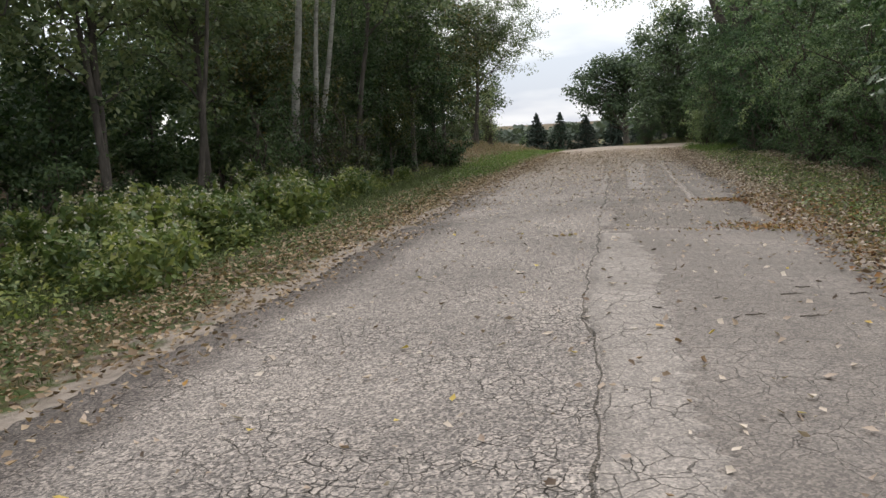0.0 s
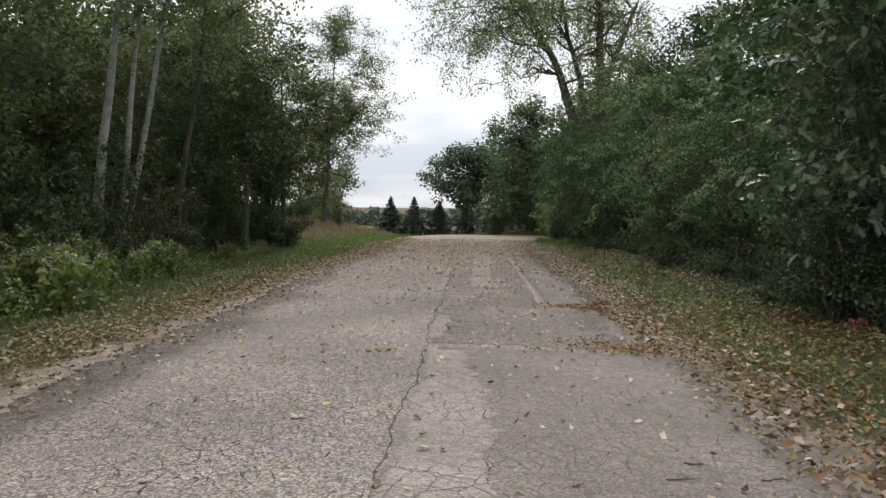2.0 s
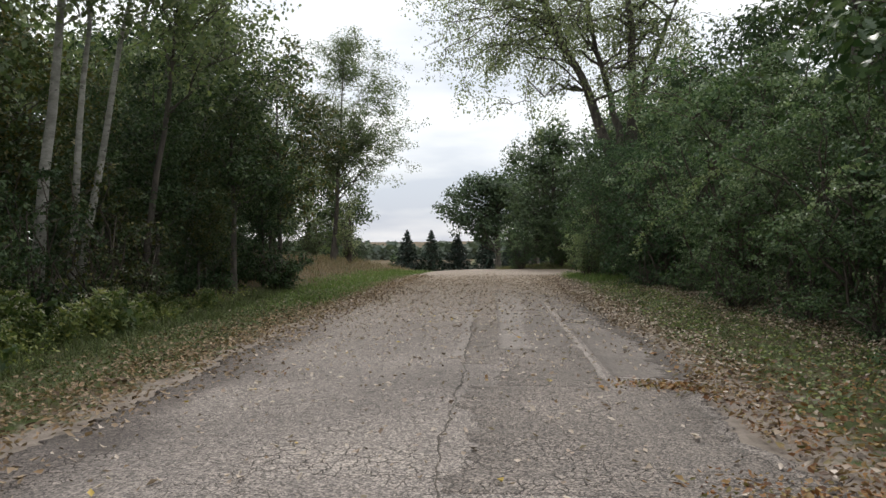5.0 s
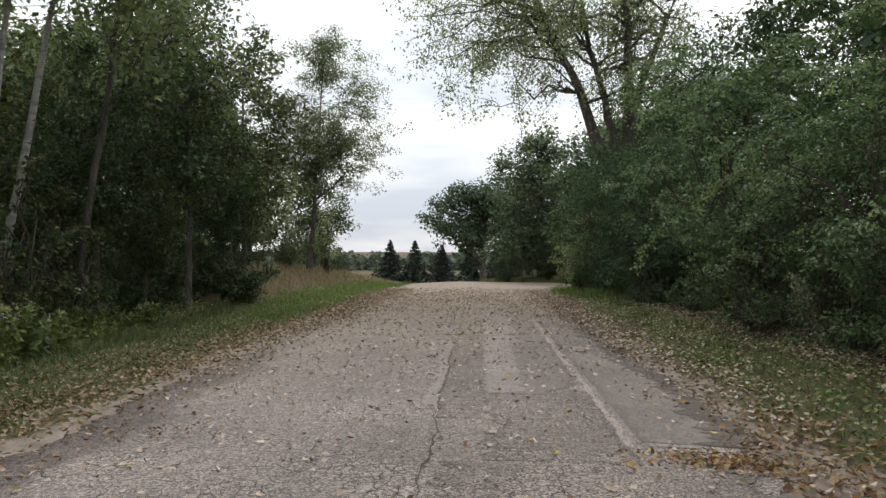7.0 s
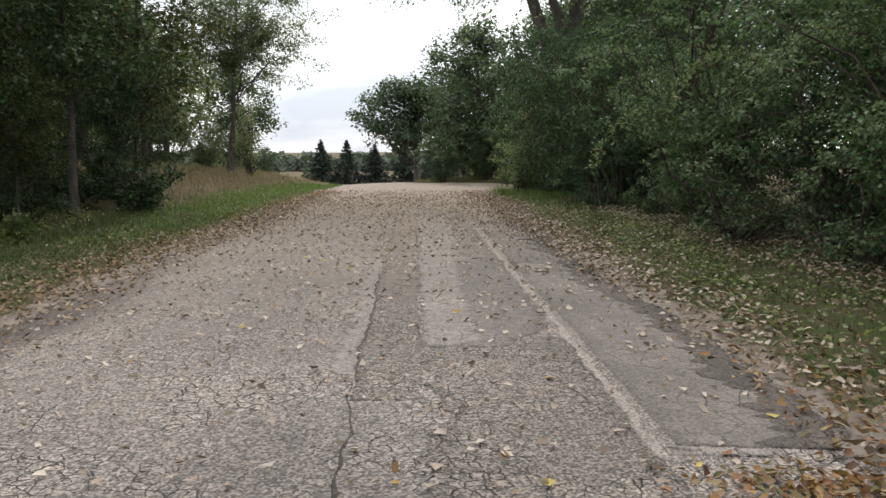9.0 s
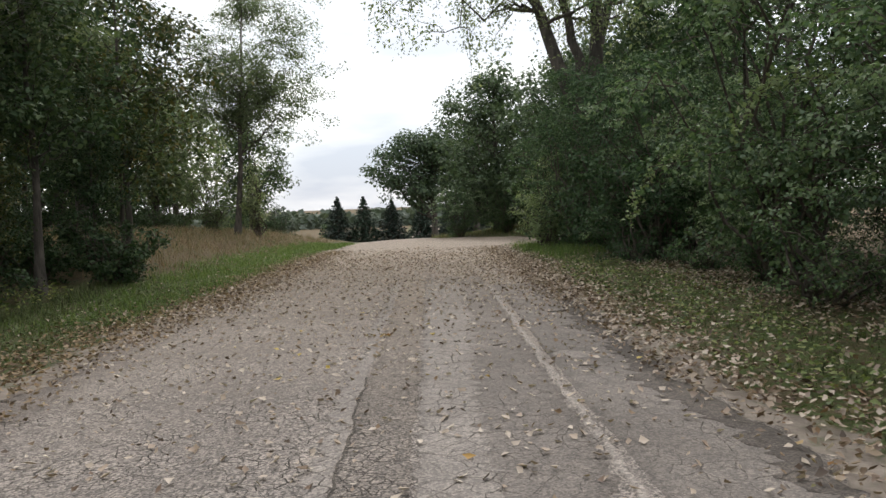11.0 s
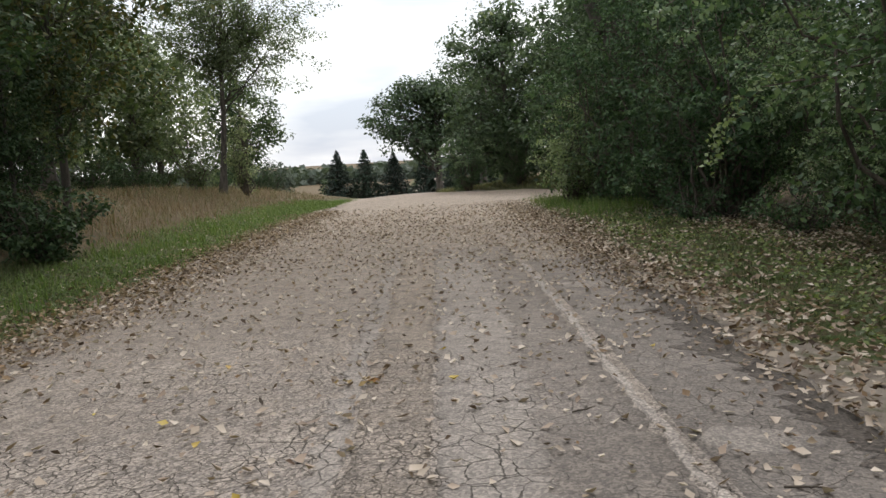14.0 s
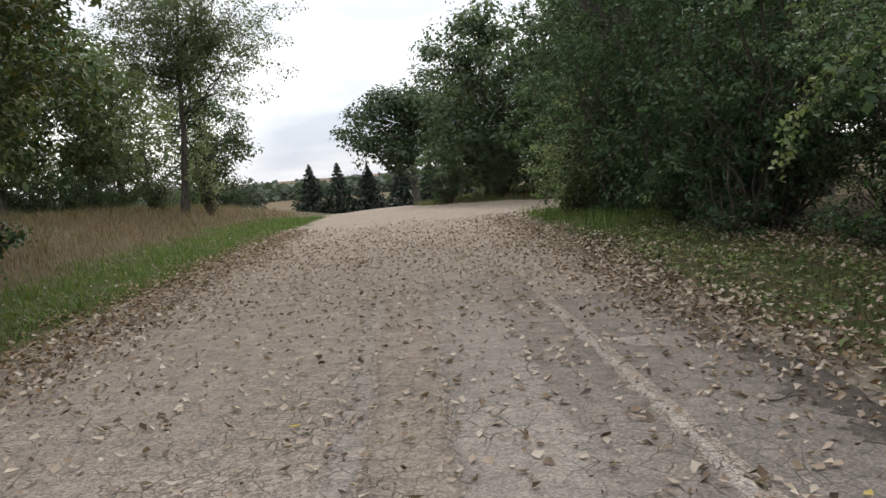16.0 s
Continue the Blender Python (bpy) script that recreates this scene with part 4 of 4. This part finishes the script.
for j, (xx, yy, sc) in enumerate(((-14.5, 60, 1.1), (-16.5, 59, 1.5), (-18.8, 57, 1.5), (-21.5, 57, 1.6), (-24, 58, 1.6), (-14.0, 70, 1.2), (-16.5, 71, 1.5), (-20, 70, 1.5), (-12.5, 79, 1.1), (-13.2, 88, 1.3), (-11.5, 36.5, 1.4), (-12.5, 39, 1.4), (-14.5, 41, 1.5), (-17, 42, 1.5), (-10.0, 34.5, 1.2), (-13.5, 36, 1.5), (-8.6, 33.2, 0.95), (-8.2, 35.8, 0.85), (-8.6, 30.6, 0.9), (-9.0, 28.0, 0.85), (-9.6, 26.2, 0.8))):
    copy_thing(under[j % 2], place(xx, yy, 1.7 * j, sc))
thick = [make_shrub("thicket_shrub", "shaded thicket closing the back of the wood", (-26, 5 + i), 4.2, 2.0, 195 + i, M_LEAF, 0.42, 1100, 14, 2, 0.6, group="thicket at the back of the wood") for i in range(2)]
for j in range(34):
    yy = -1.0 + 2.7 * (j % 17)
    m = place((-27.5 if j < 17 else -15.5) + 0.8 * math.sin(yy * 1.7), yy, 1.9 * j, (1.1 if j < 17 else 0.65) + 0.2 * math.sin(yy * 2.9))
    if j < 2:
        thick[j].matrix_basis = m
    else:
        copy_thing(thick[j % 2], m)
make_shrub("bramble_bush", "low dark bush at the end of the wood", (-7.0, 33.6), 1.5, 1.0, 190, M_LEAF, 0.11, 3600, 18, 4, 0.24, sprays=8)
for j, (xx, yy, hh) in enumerate(((-8.9, 22.6, 3.6), (-8.5, 24.4, 3.7), (-9.3, 21.0, 2.7), (-8.7, 26.6, 3.2))):
    make_shrub("hanging_bush", "leafy bush climbing the foot of the aspens", (xx, yy), hh, 0.95, 191 + j, (M_LEAF, M_LEAF_Y)[j % 2], 0.10, 3000, 16, 4, 0.3, group="bushes below the aspens", low=0.1, sprays=8)


# ---- tall weeds beside the wood ----
def make_weed(seed, height, leafy):
    rng = np.random.default_rng(seed)
    root = new("weed_clump")
    tagged(root, "tall green wildflower clump with pale seed heads", "weed", "weeds along the wood")
    lines, P, S = [], [], []
    for _ in range(13):
        a, r = rng.random() * 6.28, rng.random() * 0.32
        s = np.array([math.cos(a) * r, math.sin(a) * r, 0])
        e = s * 1.8 + np.array([rng.normal() * 0.1, rng.normal() * 0.1, height * rng.uniform(0.65, 1.1)])
        p = curve_between(s, e, rng, 6, 0, 0.03)
        lines.append((p, np.linspace(0.006, 0.002, 6)))
        t = rng.random(leafy) ** 0.8
        q = np.stack([np.interp(t * 5, np.arange(6), p[:, j]) for j in range(3)], -1)
        P.append(q + rng.normal(size=q.shape) * np.array([0.06, 0.06, 0.03]))
        S.append(p[-1] + rng.normal(size=(6, 3)) * np.array([0.035, 0.035, 0.05]))
    part("stemwork", mesh_np("stemwork", *tubes_np(lines, 3)), M_WEED, root, kind="stuff")
    part("foliage", mesh_np("foliage", *leaves_np(np.concatenate(P), 0.165, rng, 0.52, droop=0.3)), M_WEED, root)
    part("seed_fluff", mesh_np("seed_fluff", *leaves_np(np.concatenate(S), 0.055, rng, 0.7)), M_SEED, root, "pale fluffy seed heads", "stuff")
    return root


weeds = [make_weed(200 + i, (0.95, 0.75, 1.15)[i], (26, 30, 24)[i]) for i in range(3)]
rng = np.random.default_rng(12)
for j in range(165):
    yy = rng.uniform(1.5, 29)
    front = -5.7 - 1.5 * float(ss(12, 22, yy)) + 0.3 * math.sin(yy * 0.9)
    depth = rng.random() ** 0.8
    m = place(front - depth * (9.3 + front), yy, rng.random() * 6, rng.uniform(0.6, 1.0) + 0.4 * depth - 0.35 * float(ss(21, 27, yy)), 0.02)
    if j < 3:
        weeds[j].matrix_basis = m
    else:
        copy_thing(weeds[j % 3], m)


# ---- grass, straw, fallen leaves ----
def blades_np(x, y, h, w, rng, bend=0.4):
    n = len(x)
    base = np.stack([x, y, ground_z(x, y) - 0.02], -1)
    a = rng.random(n) * 2 * math.pi
    side = np.stack([np.cos(a), np.sin(a), 0 * a], -1) * (w * 0.5)[:, None]
    out = np.stack([-np.sin(a), np.cos(a), 0 * a], -1) * (h * bend * rng.normal(size=n))[:, None]
    up = np.stack([0 * a, 0 * a, h], -1)
    V = np.stack([base - side, base + side, base + up * 0.6 + out * 0.35 + side * 0.7, base + up * 0.6 + out * 0.35 - side * 0.7, base + up + out], 1).reshape(-1, 3)
    i = np.arange(n)[:, None] * 5
    F = np.stack([i + [[0, 1, 2]], i + [[0, 2, 3]], i + [[3, 2, 4]]], 1).reshape(-1, 3)
    return V, F


def stuff(name, label, category, VF, material):
    ob = new(name, mesh_np(name, *VF))
    ob.data.materials.append(material)
    return tagged(ob, label, category, kind="stuff")


def field(rng, n, x0, x1, y0, y1, keep):
    x, y = rng.uniform(x0, x1, n), rng.uniform(y0, y1, n)
    k = rng.random(n) < keep(x, y)
    return x[k], y[k]


def tufts(x, y, seed):
    return np.clip(0.5 + 1.3 * wave(x * 3.1 + 0.8 * y, seed) * wave(y * 1.7 - 0.6 * x, seed + 2) + 0.25 * wave(x * 7.3 - 2.0 * y, seed + 5), 0, 1)


rng = np.random.default_rng(31)
x, y = field(rng, 90000, -7.4, -3.6, -2, 33, lambda x, y: ss(-3.75, -4.7, x) * tufts(x, y, 1.0))
stuff("verge_grass", "short green verge grass mixed with leaves", "grass", blades_np(x, y, rng.uniform(0.03, 0.12, len(x)) * (0.5 + 0.7 * tufts(x, y, 1.0)) + rng.uniform(0.05, 0.2, len(x)) * ss(-5.6, -7, x), rng.uniform(0.007, 0.013, len(x)), rng, 0.7), M_GRASS)
x, y = field(rng, 75000, 2.4, 5.9, 2, 46, lambda x, y: ss(2.6, 3.6, x) * (1 - ss(4.0, 5.4, x)) * tufts(x, y, 4.0) ** 1.5 * (0.75 + 0.25 * ss(16, 24, y)))
stuff("verge_grass", "patchy green grass under the shrubs", "grass", blades_np(x, y, rng.uniform(0.03, 0.13, len(x)) * (0.5 + 0.7 * tufts(x, y, 4.0)), rng.uniform(0.007, 0.014, len(x)), rng, 0.7), M_GRASS)
x, y = field(rng, 75000, -7.5, -3.4, 26, 62, lambda x, y: ss(-3.6, -4.5, x) * (1 - ss(-5.6, -7.4, x)) * ss(24, 33, y) * (0.3 + 0.7 * tufts(x, y * 0.8, 8.0)))
stuff("lush_grass", "bright green mown grass along the road", "grass", blades_np(x, y, rng.uniform(0.05, 0.17, len(x)) * (0.6 + 0.7 * tufts(x, y * 0.8, 8.0)), rng.uniform(0.010, 0.018, len(x)), rng, 0.7), M_LUSH)
def meadow(x, y):
    return ss(-5.3, -7.4, x + 0.5 * wave(y * 0.8, 2.0)) * ss(33, 38, y) * (1 - 0.6 * ss(50, 76, y))


def reddish(x, y):
    return np.clip(0.5 + 0.9 * wave(x * 0.35 + 0.3 * y, 2.0) * wave(y * 0.3, 5.0) + 0.5 * wave(x * 1.3, 1.0) * wave(y * 1.1 + x, 3.0), 0.05, 0.95)


x, y = field(rng, 100000, -30, -4.8, 34, 76, lambda x, y: meadow(x, y) * reddish(x, y))
h = rng.uniform(0.1, 0.42, len(x)) * (0.55 + 0.9 * tufts(x * 0.35, y * 0.4, 5.0)) * (0.5 + 0.5 * ss(-5.5, -9, x))
stuff("meadow_grass", "tall dry reddish meadow grass", "grass", blades_np(x, y, h, rng.uniform(0.006, 0.02, len(x)), rng, 1.3), M_STRAW)
x, y = field(rng, 60000, -30, -4.8, 34, 76, lambda x, y: meadow(x, y) * (1 - reddish(x, y)))
h = rng.uniform(0.1, 0.4, len(x)) * (0.55 + 0.9 * tufts(x * 0.45, y * 0.3, 3.0)) * (0.5 + 0.5 * ss(-5.5, -9, x))
stuff("meadow_grass", "olive green tufts between the dry meadow grass", "grass", blades_np(x, y, h, rng.uniform(0.008, 0.02, len(x)), rng, 1.3), M_OLIVE)
x, y = field(rng, 18000, -1.0, 16, 53, 74, lambda x, y: ss(0.0, 0.8, x - road_right(y)) * ss(53, 57, y))
stuff("bank_grass", "pale dry grass on the bank past the bend", "grass", blades_np(x, y, rng.uniform(0.12, 0.34, len(x)), rng.uniform(0.015, 0.03, len(x)), rng, 0.6), M_OLIVE)
x, y = field(rng, 16000, 2.6, 5.4, 32, 46, lambda x, y: ss(2.9, 3.5, x) * (0.2 + 0.8 * tufts(x, y, 2.0)) * ss(35, 40, y) * (1 - ss(42, 46, y)))
stuff("bright_grass", "tufted bright grass at the bend's inner edge", "grass", blades_np(x, y, rng.uniform(0.12, 0.4, len(x)), rng.uniform(0.010, 0.018, len(x)), rng), M_LUSH)


def litter(x, y, size, rng, lift=0.0, flat=0.9):
    """Fallen leaves: ragged, curled, each of its own outline."""
    P = np.stack([x, y, ground_z(x, y) + 0.022 + lift + 0.012 * rng.random(len(x))], -1)
    n = len(P)
    d, side, nrm = frames_np(n, rng, flat, 0.0, None)
    L = (size * rng.uniform(0.55, 1.35, n))[:, None]
    ring = []
    for k in range(4):
        a = 2 * math.pi * (k + rng.uniform(-0.32, 0.32, n)) / 4
        r = rng.uniform(0.25, 0.68, n)
        ring.append(P + (d * (np.cos(a) * r)[:, None] + side * (np.sin(a) * r * 0.75)[:, None] + nrm * rng.uniform(0.0, 0.3, n)[:, None]) * L)
    V = np.stack([P] + ring, 1).reshape(-1, 3)
    i = np.arange(n)[:, None] * 5
    F = np.stack([i + [[0, k + 1, (k + 1) % 4 + 1]] for k in range(4)], 1).reshape(-1, 3)
    return V, F


rng = np.random.default_rng(44)
x, y = field(rng, 50000, -6.2, -2.9, -1, 46, lambda x, y: np.exp(-((x - road_left(y) + 0.7 + 0.25 * (1 - ss(10, 20, y))) / (0.6 + 0.3 * (1 - ss(10, 20, y)))) ** 2) * (0.45 + 0.55 * tufts(x, y, 7.0)) + 0.24 * tufts(x * 0.7, y * 0.6, 2.0) * (1 - ss(23, 31, y)))
stuff("leaf_litter", "brown and tan fallen leaves along the verge", "fallen leaves", litter(x, y, 0.066, rng, 0.02, 0.55), M_TAN)
def right_litter(x, y):
    return np.clip(0.3 * ss(2.2, 3.0, x) * (0.1 + 0.9 * tufts(x * 0.8, y * 0.7, 3.3)) + 0.8 * np.exp(-((x - road_right(y) - 0.35 - 0.15 * wave(y, 3.0)) / 0.5) ** 2) * (1 - ss(38, 42, y)) + 0.5 * ss(4.2, 5.2, x), 0, 1)


x, y = field(rng, 24000, 2.0, 7.0, -2, 20, lambda x, y: np.clip(right_litter(x, y) + 0.45 * np.exp(-((y - 12.5) / 3.5) ** 2) * ss(2.0, 2.6, x), 0, 1) * (1 - ss(15, 20, y)))
stuff("leaf_litter", "orange and rusty fallen leaves under the oak", "fallen leaves", litter(x, y, 0.064, rng, 0.02, 0.5), M_RUST)
x, y = field(rng, 36000, 2.0, 7.0, 3, 46, lambda x, y: right_litter(x, y) * (0.15 + 0.75 * ss(14, 22, y)))
stuff("leaf_litter", "pale brown fallen leaves under the shrubs", "fallen leaves", litter(x, y, 0.062, rng, 0.05, 0.5), M_PALELITTER)
x, y = field(rng, 42000, 2.0, 7.0, -2, 46, right_litter)
stuff("leaf_litter", "dark brown fallen leaves under the shrubs", "fallen leaves", litter(x, y, 0.066, rng, 0.035, 0.45), M_LITTER)
x, y = field(rng, 9000, -6.5, -3.5, 26, 48, lambda x, y: 0.05 + 0.95 * np.exp(-((x - road_left(y) + 0.15) / 0.4) ** 2))
stuff("leaf_litter", "pale leaves caught in the mown grass", "fallen leaves", litter(x, y, 0.065, rng, 0.03, 0.6), M_PALELITTER)
def drift(x, y, seed):
    edge = np.exp(-((x - road_left(y)) / 0.45) ** 2) * ss(20, 27, y) + np.exp(-((x - 2.4) / 0.55) ** 2) * ss(24, 28, y)
    crest = np.exp(-((y - 36.5) / 5) ** 2) * (0.15 + 0.85 * tufts(x * 0.9, y * 0.8, seed) ** 1.5)
    return np.clip(0.9 * edge + 0.5 * crest + 0.03, 0, 1) * (1 - ss(42, 47, y)) * (0.3 + 0.7 * ss(22, 28, y))


x, y = field(rng, 30000, -3.7, 2.8, 19, 47, lambda x, y: drift(x, y, 9.0))
stuff("leaf_litter", "pale brown leaves blown across the road", "fallen leaves", litter(x, y, 0.05, rng, 0, 0.45), M_PALELITTER)
x, y = field(rng, 24000, -3.7, 2.9, 22, 47, lambda x, y: drift(x, y, 6.0))
stuff("leaf_litter", "dark brown leaves blown across the road", "fallen leaves", litter(x, y, 0.052, rng, 0, 0.4), M_LITTER)
x, y = field(rng, 26000, -3.5, 2.7, 19, 44, lambda x, y: 0.75 * np.exp(-((y - 35) / 6) ** 2) * (0.2 + 0.8 * tufts(x * 0.8, y * 0.7, 9.0)) * (0.4 + 0.6 * np.clip(np.abs(x + 0.4) / 2.5, 0, 1)) + 0.015 + 0.035 * ss(22, 28, y))
stuff("leaf_litter", "pale brown leaves blown across the road", "fallen leaves", litter(x, y, 0.06, rng, 0, 0.5), M_PALELITTER)
x, y = field(rng, 5200, -3.4, 2.4, 0, 32, lambda x, y: 0.22 + 0.75 * ss(10, 24, y))
stuff("scattered_leaves", "scattered pale fallen leaves on the asphalt", "fallen leaves", litter(x, y, 0.06, rng, 0, 0.6), M_PALELITTER)
x, y = field(rng, 1300, -3.4, 2.4, 0, 30, lambda x, y: 0.3 + 0.6 * ss(10, 24, y))
stuff("scattered_leaves", "scattered brown crumpled leaves on the asphalt", "fallen leaves", litter(x, y, 0.055, rng, 0.004, 0.5), M_LITTER)
x, y = field(rng, 110, -3.2, 2.4, 1, 26, lambda x, y: 0.0 * x + 0.6)
stuff("yellow_leaves", "scattered yellow fallen leaves on the asphalt", "fallen leaves", litter(x, y, 0.07, rng), M_YELLOW)
x, y = field(rng, 34000, -7.2, -3.7, 0, 34, lambda x, y: ss(-3.9, -4.8, x) * tufts(x * 1.4, y * 1.3, 3.0))
stuff("verge_herbs", "low broad-leaved green herbs in the verge", "herbs", leaves_np(np.stack([x, y, ground_z(x, y) + rng.uniform(0.02, 0.08, len(x))], -1), 0.05, rng, 0.75, 0.3, 0.5), M_GRASS)
x, y = field(rng, 44000, 2.5, 6.0, 5, 46, lambda x, y: ss(2.6, 3.5, x) * (1 - ss(4.6, 5.7, x)) * tufts(x * 0.9, y * 0.8, 6.0) ** 1.5 * (0.75 + 0.25 * ss(15, 22, y)))
stuff("verge_herbs", "patchy low green herbs beside the shrubs", "herbs", leaves_np(np.stack([x, y, ground_z(x, y) + rng.uniform(0.02, 0.13, len(x))], -1), 0.058, rng, 0.75, 0.3, 0.5), M_HERB)
x, y = field(rng, 26000, -9.0, -5.0, 2, 32, lambda x, y: ss(-5.2, -6.2, x + 1.4 * ss(12, 22, y)) * tufts(x, y, 2.5))
stuff("verge_herbs", "knee-high leafy herbs below the weeds", "herbs", leaves_np(np.stack([x, y, ground_z(x, y) + rng.uniform(0.04, 0.42, len(x)) ** 1.2], -1), 0.085, rng, 0.5, 0.3, 0.3), M_WEED)
for cx, cy, n, sx, sy in ((1.85, 11.6, 420, 0.36, 0.24), (1.85, 15.3, 420, 0.30, 0.15), (-0.75, 10.9, 14, 0.10, 0.06), (0.9, 11.2, 14, 0.12, 0.08), (-2.6, 16.0, 26, 0.16, 0.12), (-0.34, 23.63, 16, 0.09, 0.06)):
    x, y = cx + rng.normal(size=n) * sx, cy + rng.normal(size=n) * sy
    stuff("leaf_pile", "small drift of orange brown leaves on the road", "fallen leaves", litter(x, y, 0.052, rng, 0.008, 0.45), M_RUST)


# ---- vine hanging out of the hedge ----
def make_vine(points, seed):
    rng = np.random.default_rng(seed)
    root = new("vine")
    at = Vector(points[-1])
    root.location = at
    tagged(root, "pale green vine arching out of the roadside hedge", "vine", "vines in the hedge")
    p = np.array(points) - np.array(at)
    t = np.linspace(0, 1, 26)
    q = np.stack([np.interp(t * (len(p) - 1), np.arange(len(p)), p[:, j]) for j in range(3)], -1) + rng.normal(size=(26, 3)) * 0.02
    part("stem", mesh_np("stem", *tubes_np([(q, np.linspace(0.004, 0.011, 26))], 5)), M_TWIG, root)
    c = np.repeat(q, 9, 0) + rng.normal(size=(26 * 9, 3)) * np.array([0.07, 0.07, 0.06])
    part("foliage", mesh_np("foliage", *leaves_np(c, 0.085, rng, 0.75, droop=0.6)), M_VINE, root)


make_vine(((4.0, 30.15, 1.0), (4.15, 30.15, 1.45), (4.4, 30.2, 1.85), (4.75, 30.2, 2.1), (5.3, 30.3, 2.25), (6.0, 30.5, 2.1)), 401)
make_vine(((4.5, 30.9, 2.6), (4.9, 30.9, 2.95), (5.4, 30.9, 3.1), (6.1, 31.0, 3.0)), 402)
make_vine(((4.3, 25.6, 2.2), (4.6, 25.7, 2.7), (5.1, 25.8, 3.0), (5.9, 25.9, 2.9)), 403)

# ---- twigs lying on the road ----
def make_twig(at, length, turn, seed):
    rng = np.random.default_rng(seed)
    root = new("twig", mesh_np("twig", *tubes_np([(curve_between((-length / 2, 0, 0.012), (length / 2, 0, 0.012), rng, 6, 0, 0.03) * np.array([1, 1, 0.4]) + np.array([0, 0, 0.008]), np.array([0.008, 0.009, 0.008, 0.007, 0.005, 0.002]) * 0.6), (np.array([[0, 0, 0.012], [length * 0.16, length * 0.12, 0.014], [length * 0.28, length * 0.2, 0.012]]), np.array([0.005, 0.004, 0.002]))], 6)))
    root.data.materials.append(M_TWIG)
    root.matrix_basis = Matrix.Translation((at[0], at[1], float(ground_z(*at)) + 0.016)) @ Matrix.Rotation(turn, 4, "Z")
    tagged(root, "thin dark twig lying on the asphalt", "twig", "twigs on the road")


for j, (xx, yy, ln, tn) in enumerate(((1.35, 7.2, 0.2, 0.2), (1.5, 7.5, 0.14, -0.3), (1.9, 7.3, 0.18, 0.1), (0.75, 7.0, 0.1, 0.8), (0.95, 6.4, 0.16, 0.1), (1.35, 6.4, 0.2, 0.15), (0.8, 6.3, 0.09, 0.9), (0.25, 6.6, 0.1, -0.6), (2.05, 6.5, 0.14, 0.4), (1.9, 25.6, 0.3, 0.15), (1.6, 21.8, 0.2, -0.2), (0.9, 22.9, 0.16, 0.5), (-1.0, 8.2, 0.1, 0.2), (0.35, 20.3, 0.12, 1.0))):
    make_twig((xx, yy), ln, tn, 300 + j)

# ---- distant wooded ridge ----
rng = np.random.default_rng(55)
n = 30000
x = rng.uniform(-420, 420, n)
y = 300 + 60 * rng.random(n)
z = ground_z(x, y) + rng.random(n) ** 1.5 * (5.6 + 1.6 * wave(x * 0.08, 1.0) + 1.5 * wave(x * 0.4, 2.0))
stuff("distant_woods", "hazy wooded ridge beyond the fields", "woods", leaves_np(np.stack([x, y, z], -1), 3.0, rng, 0.8), M_FAR)
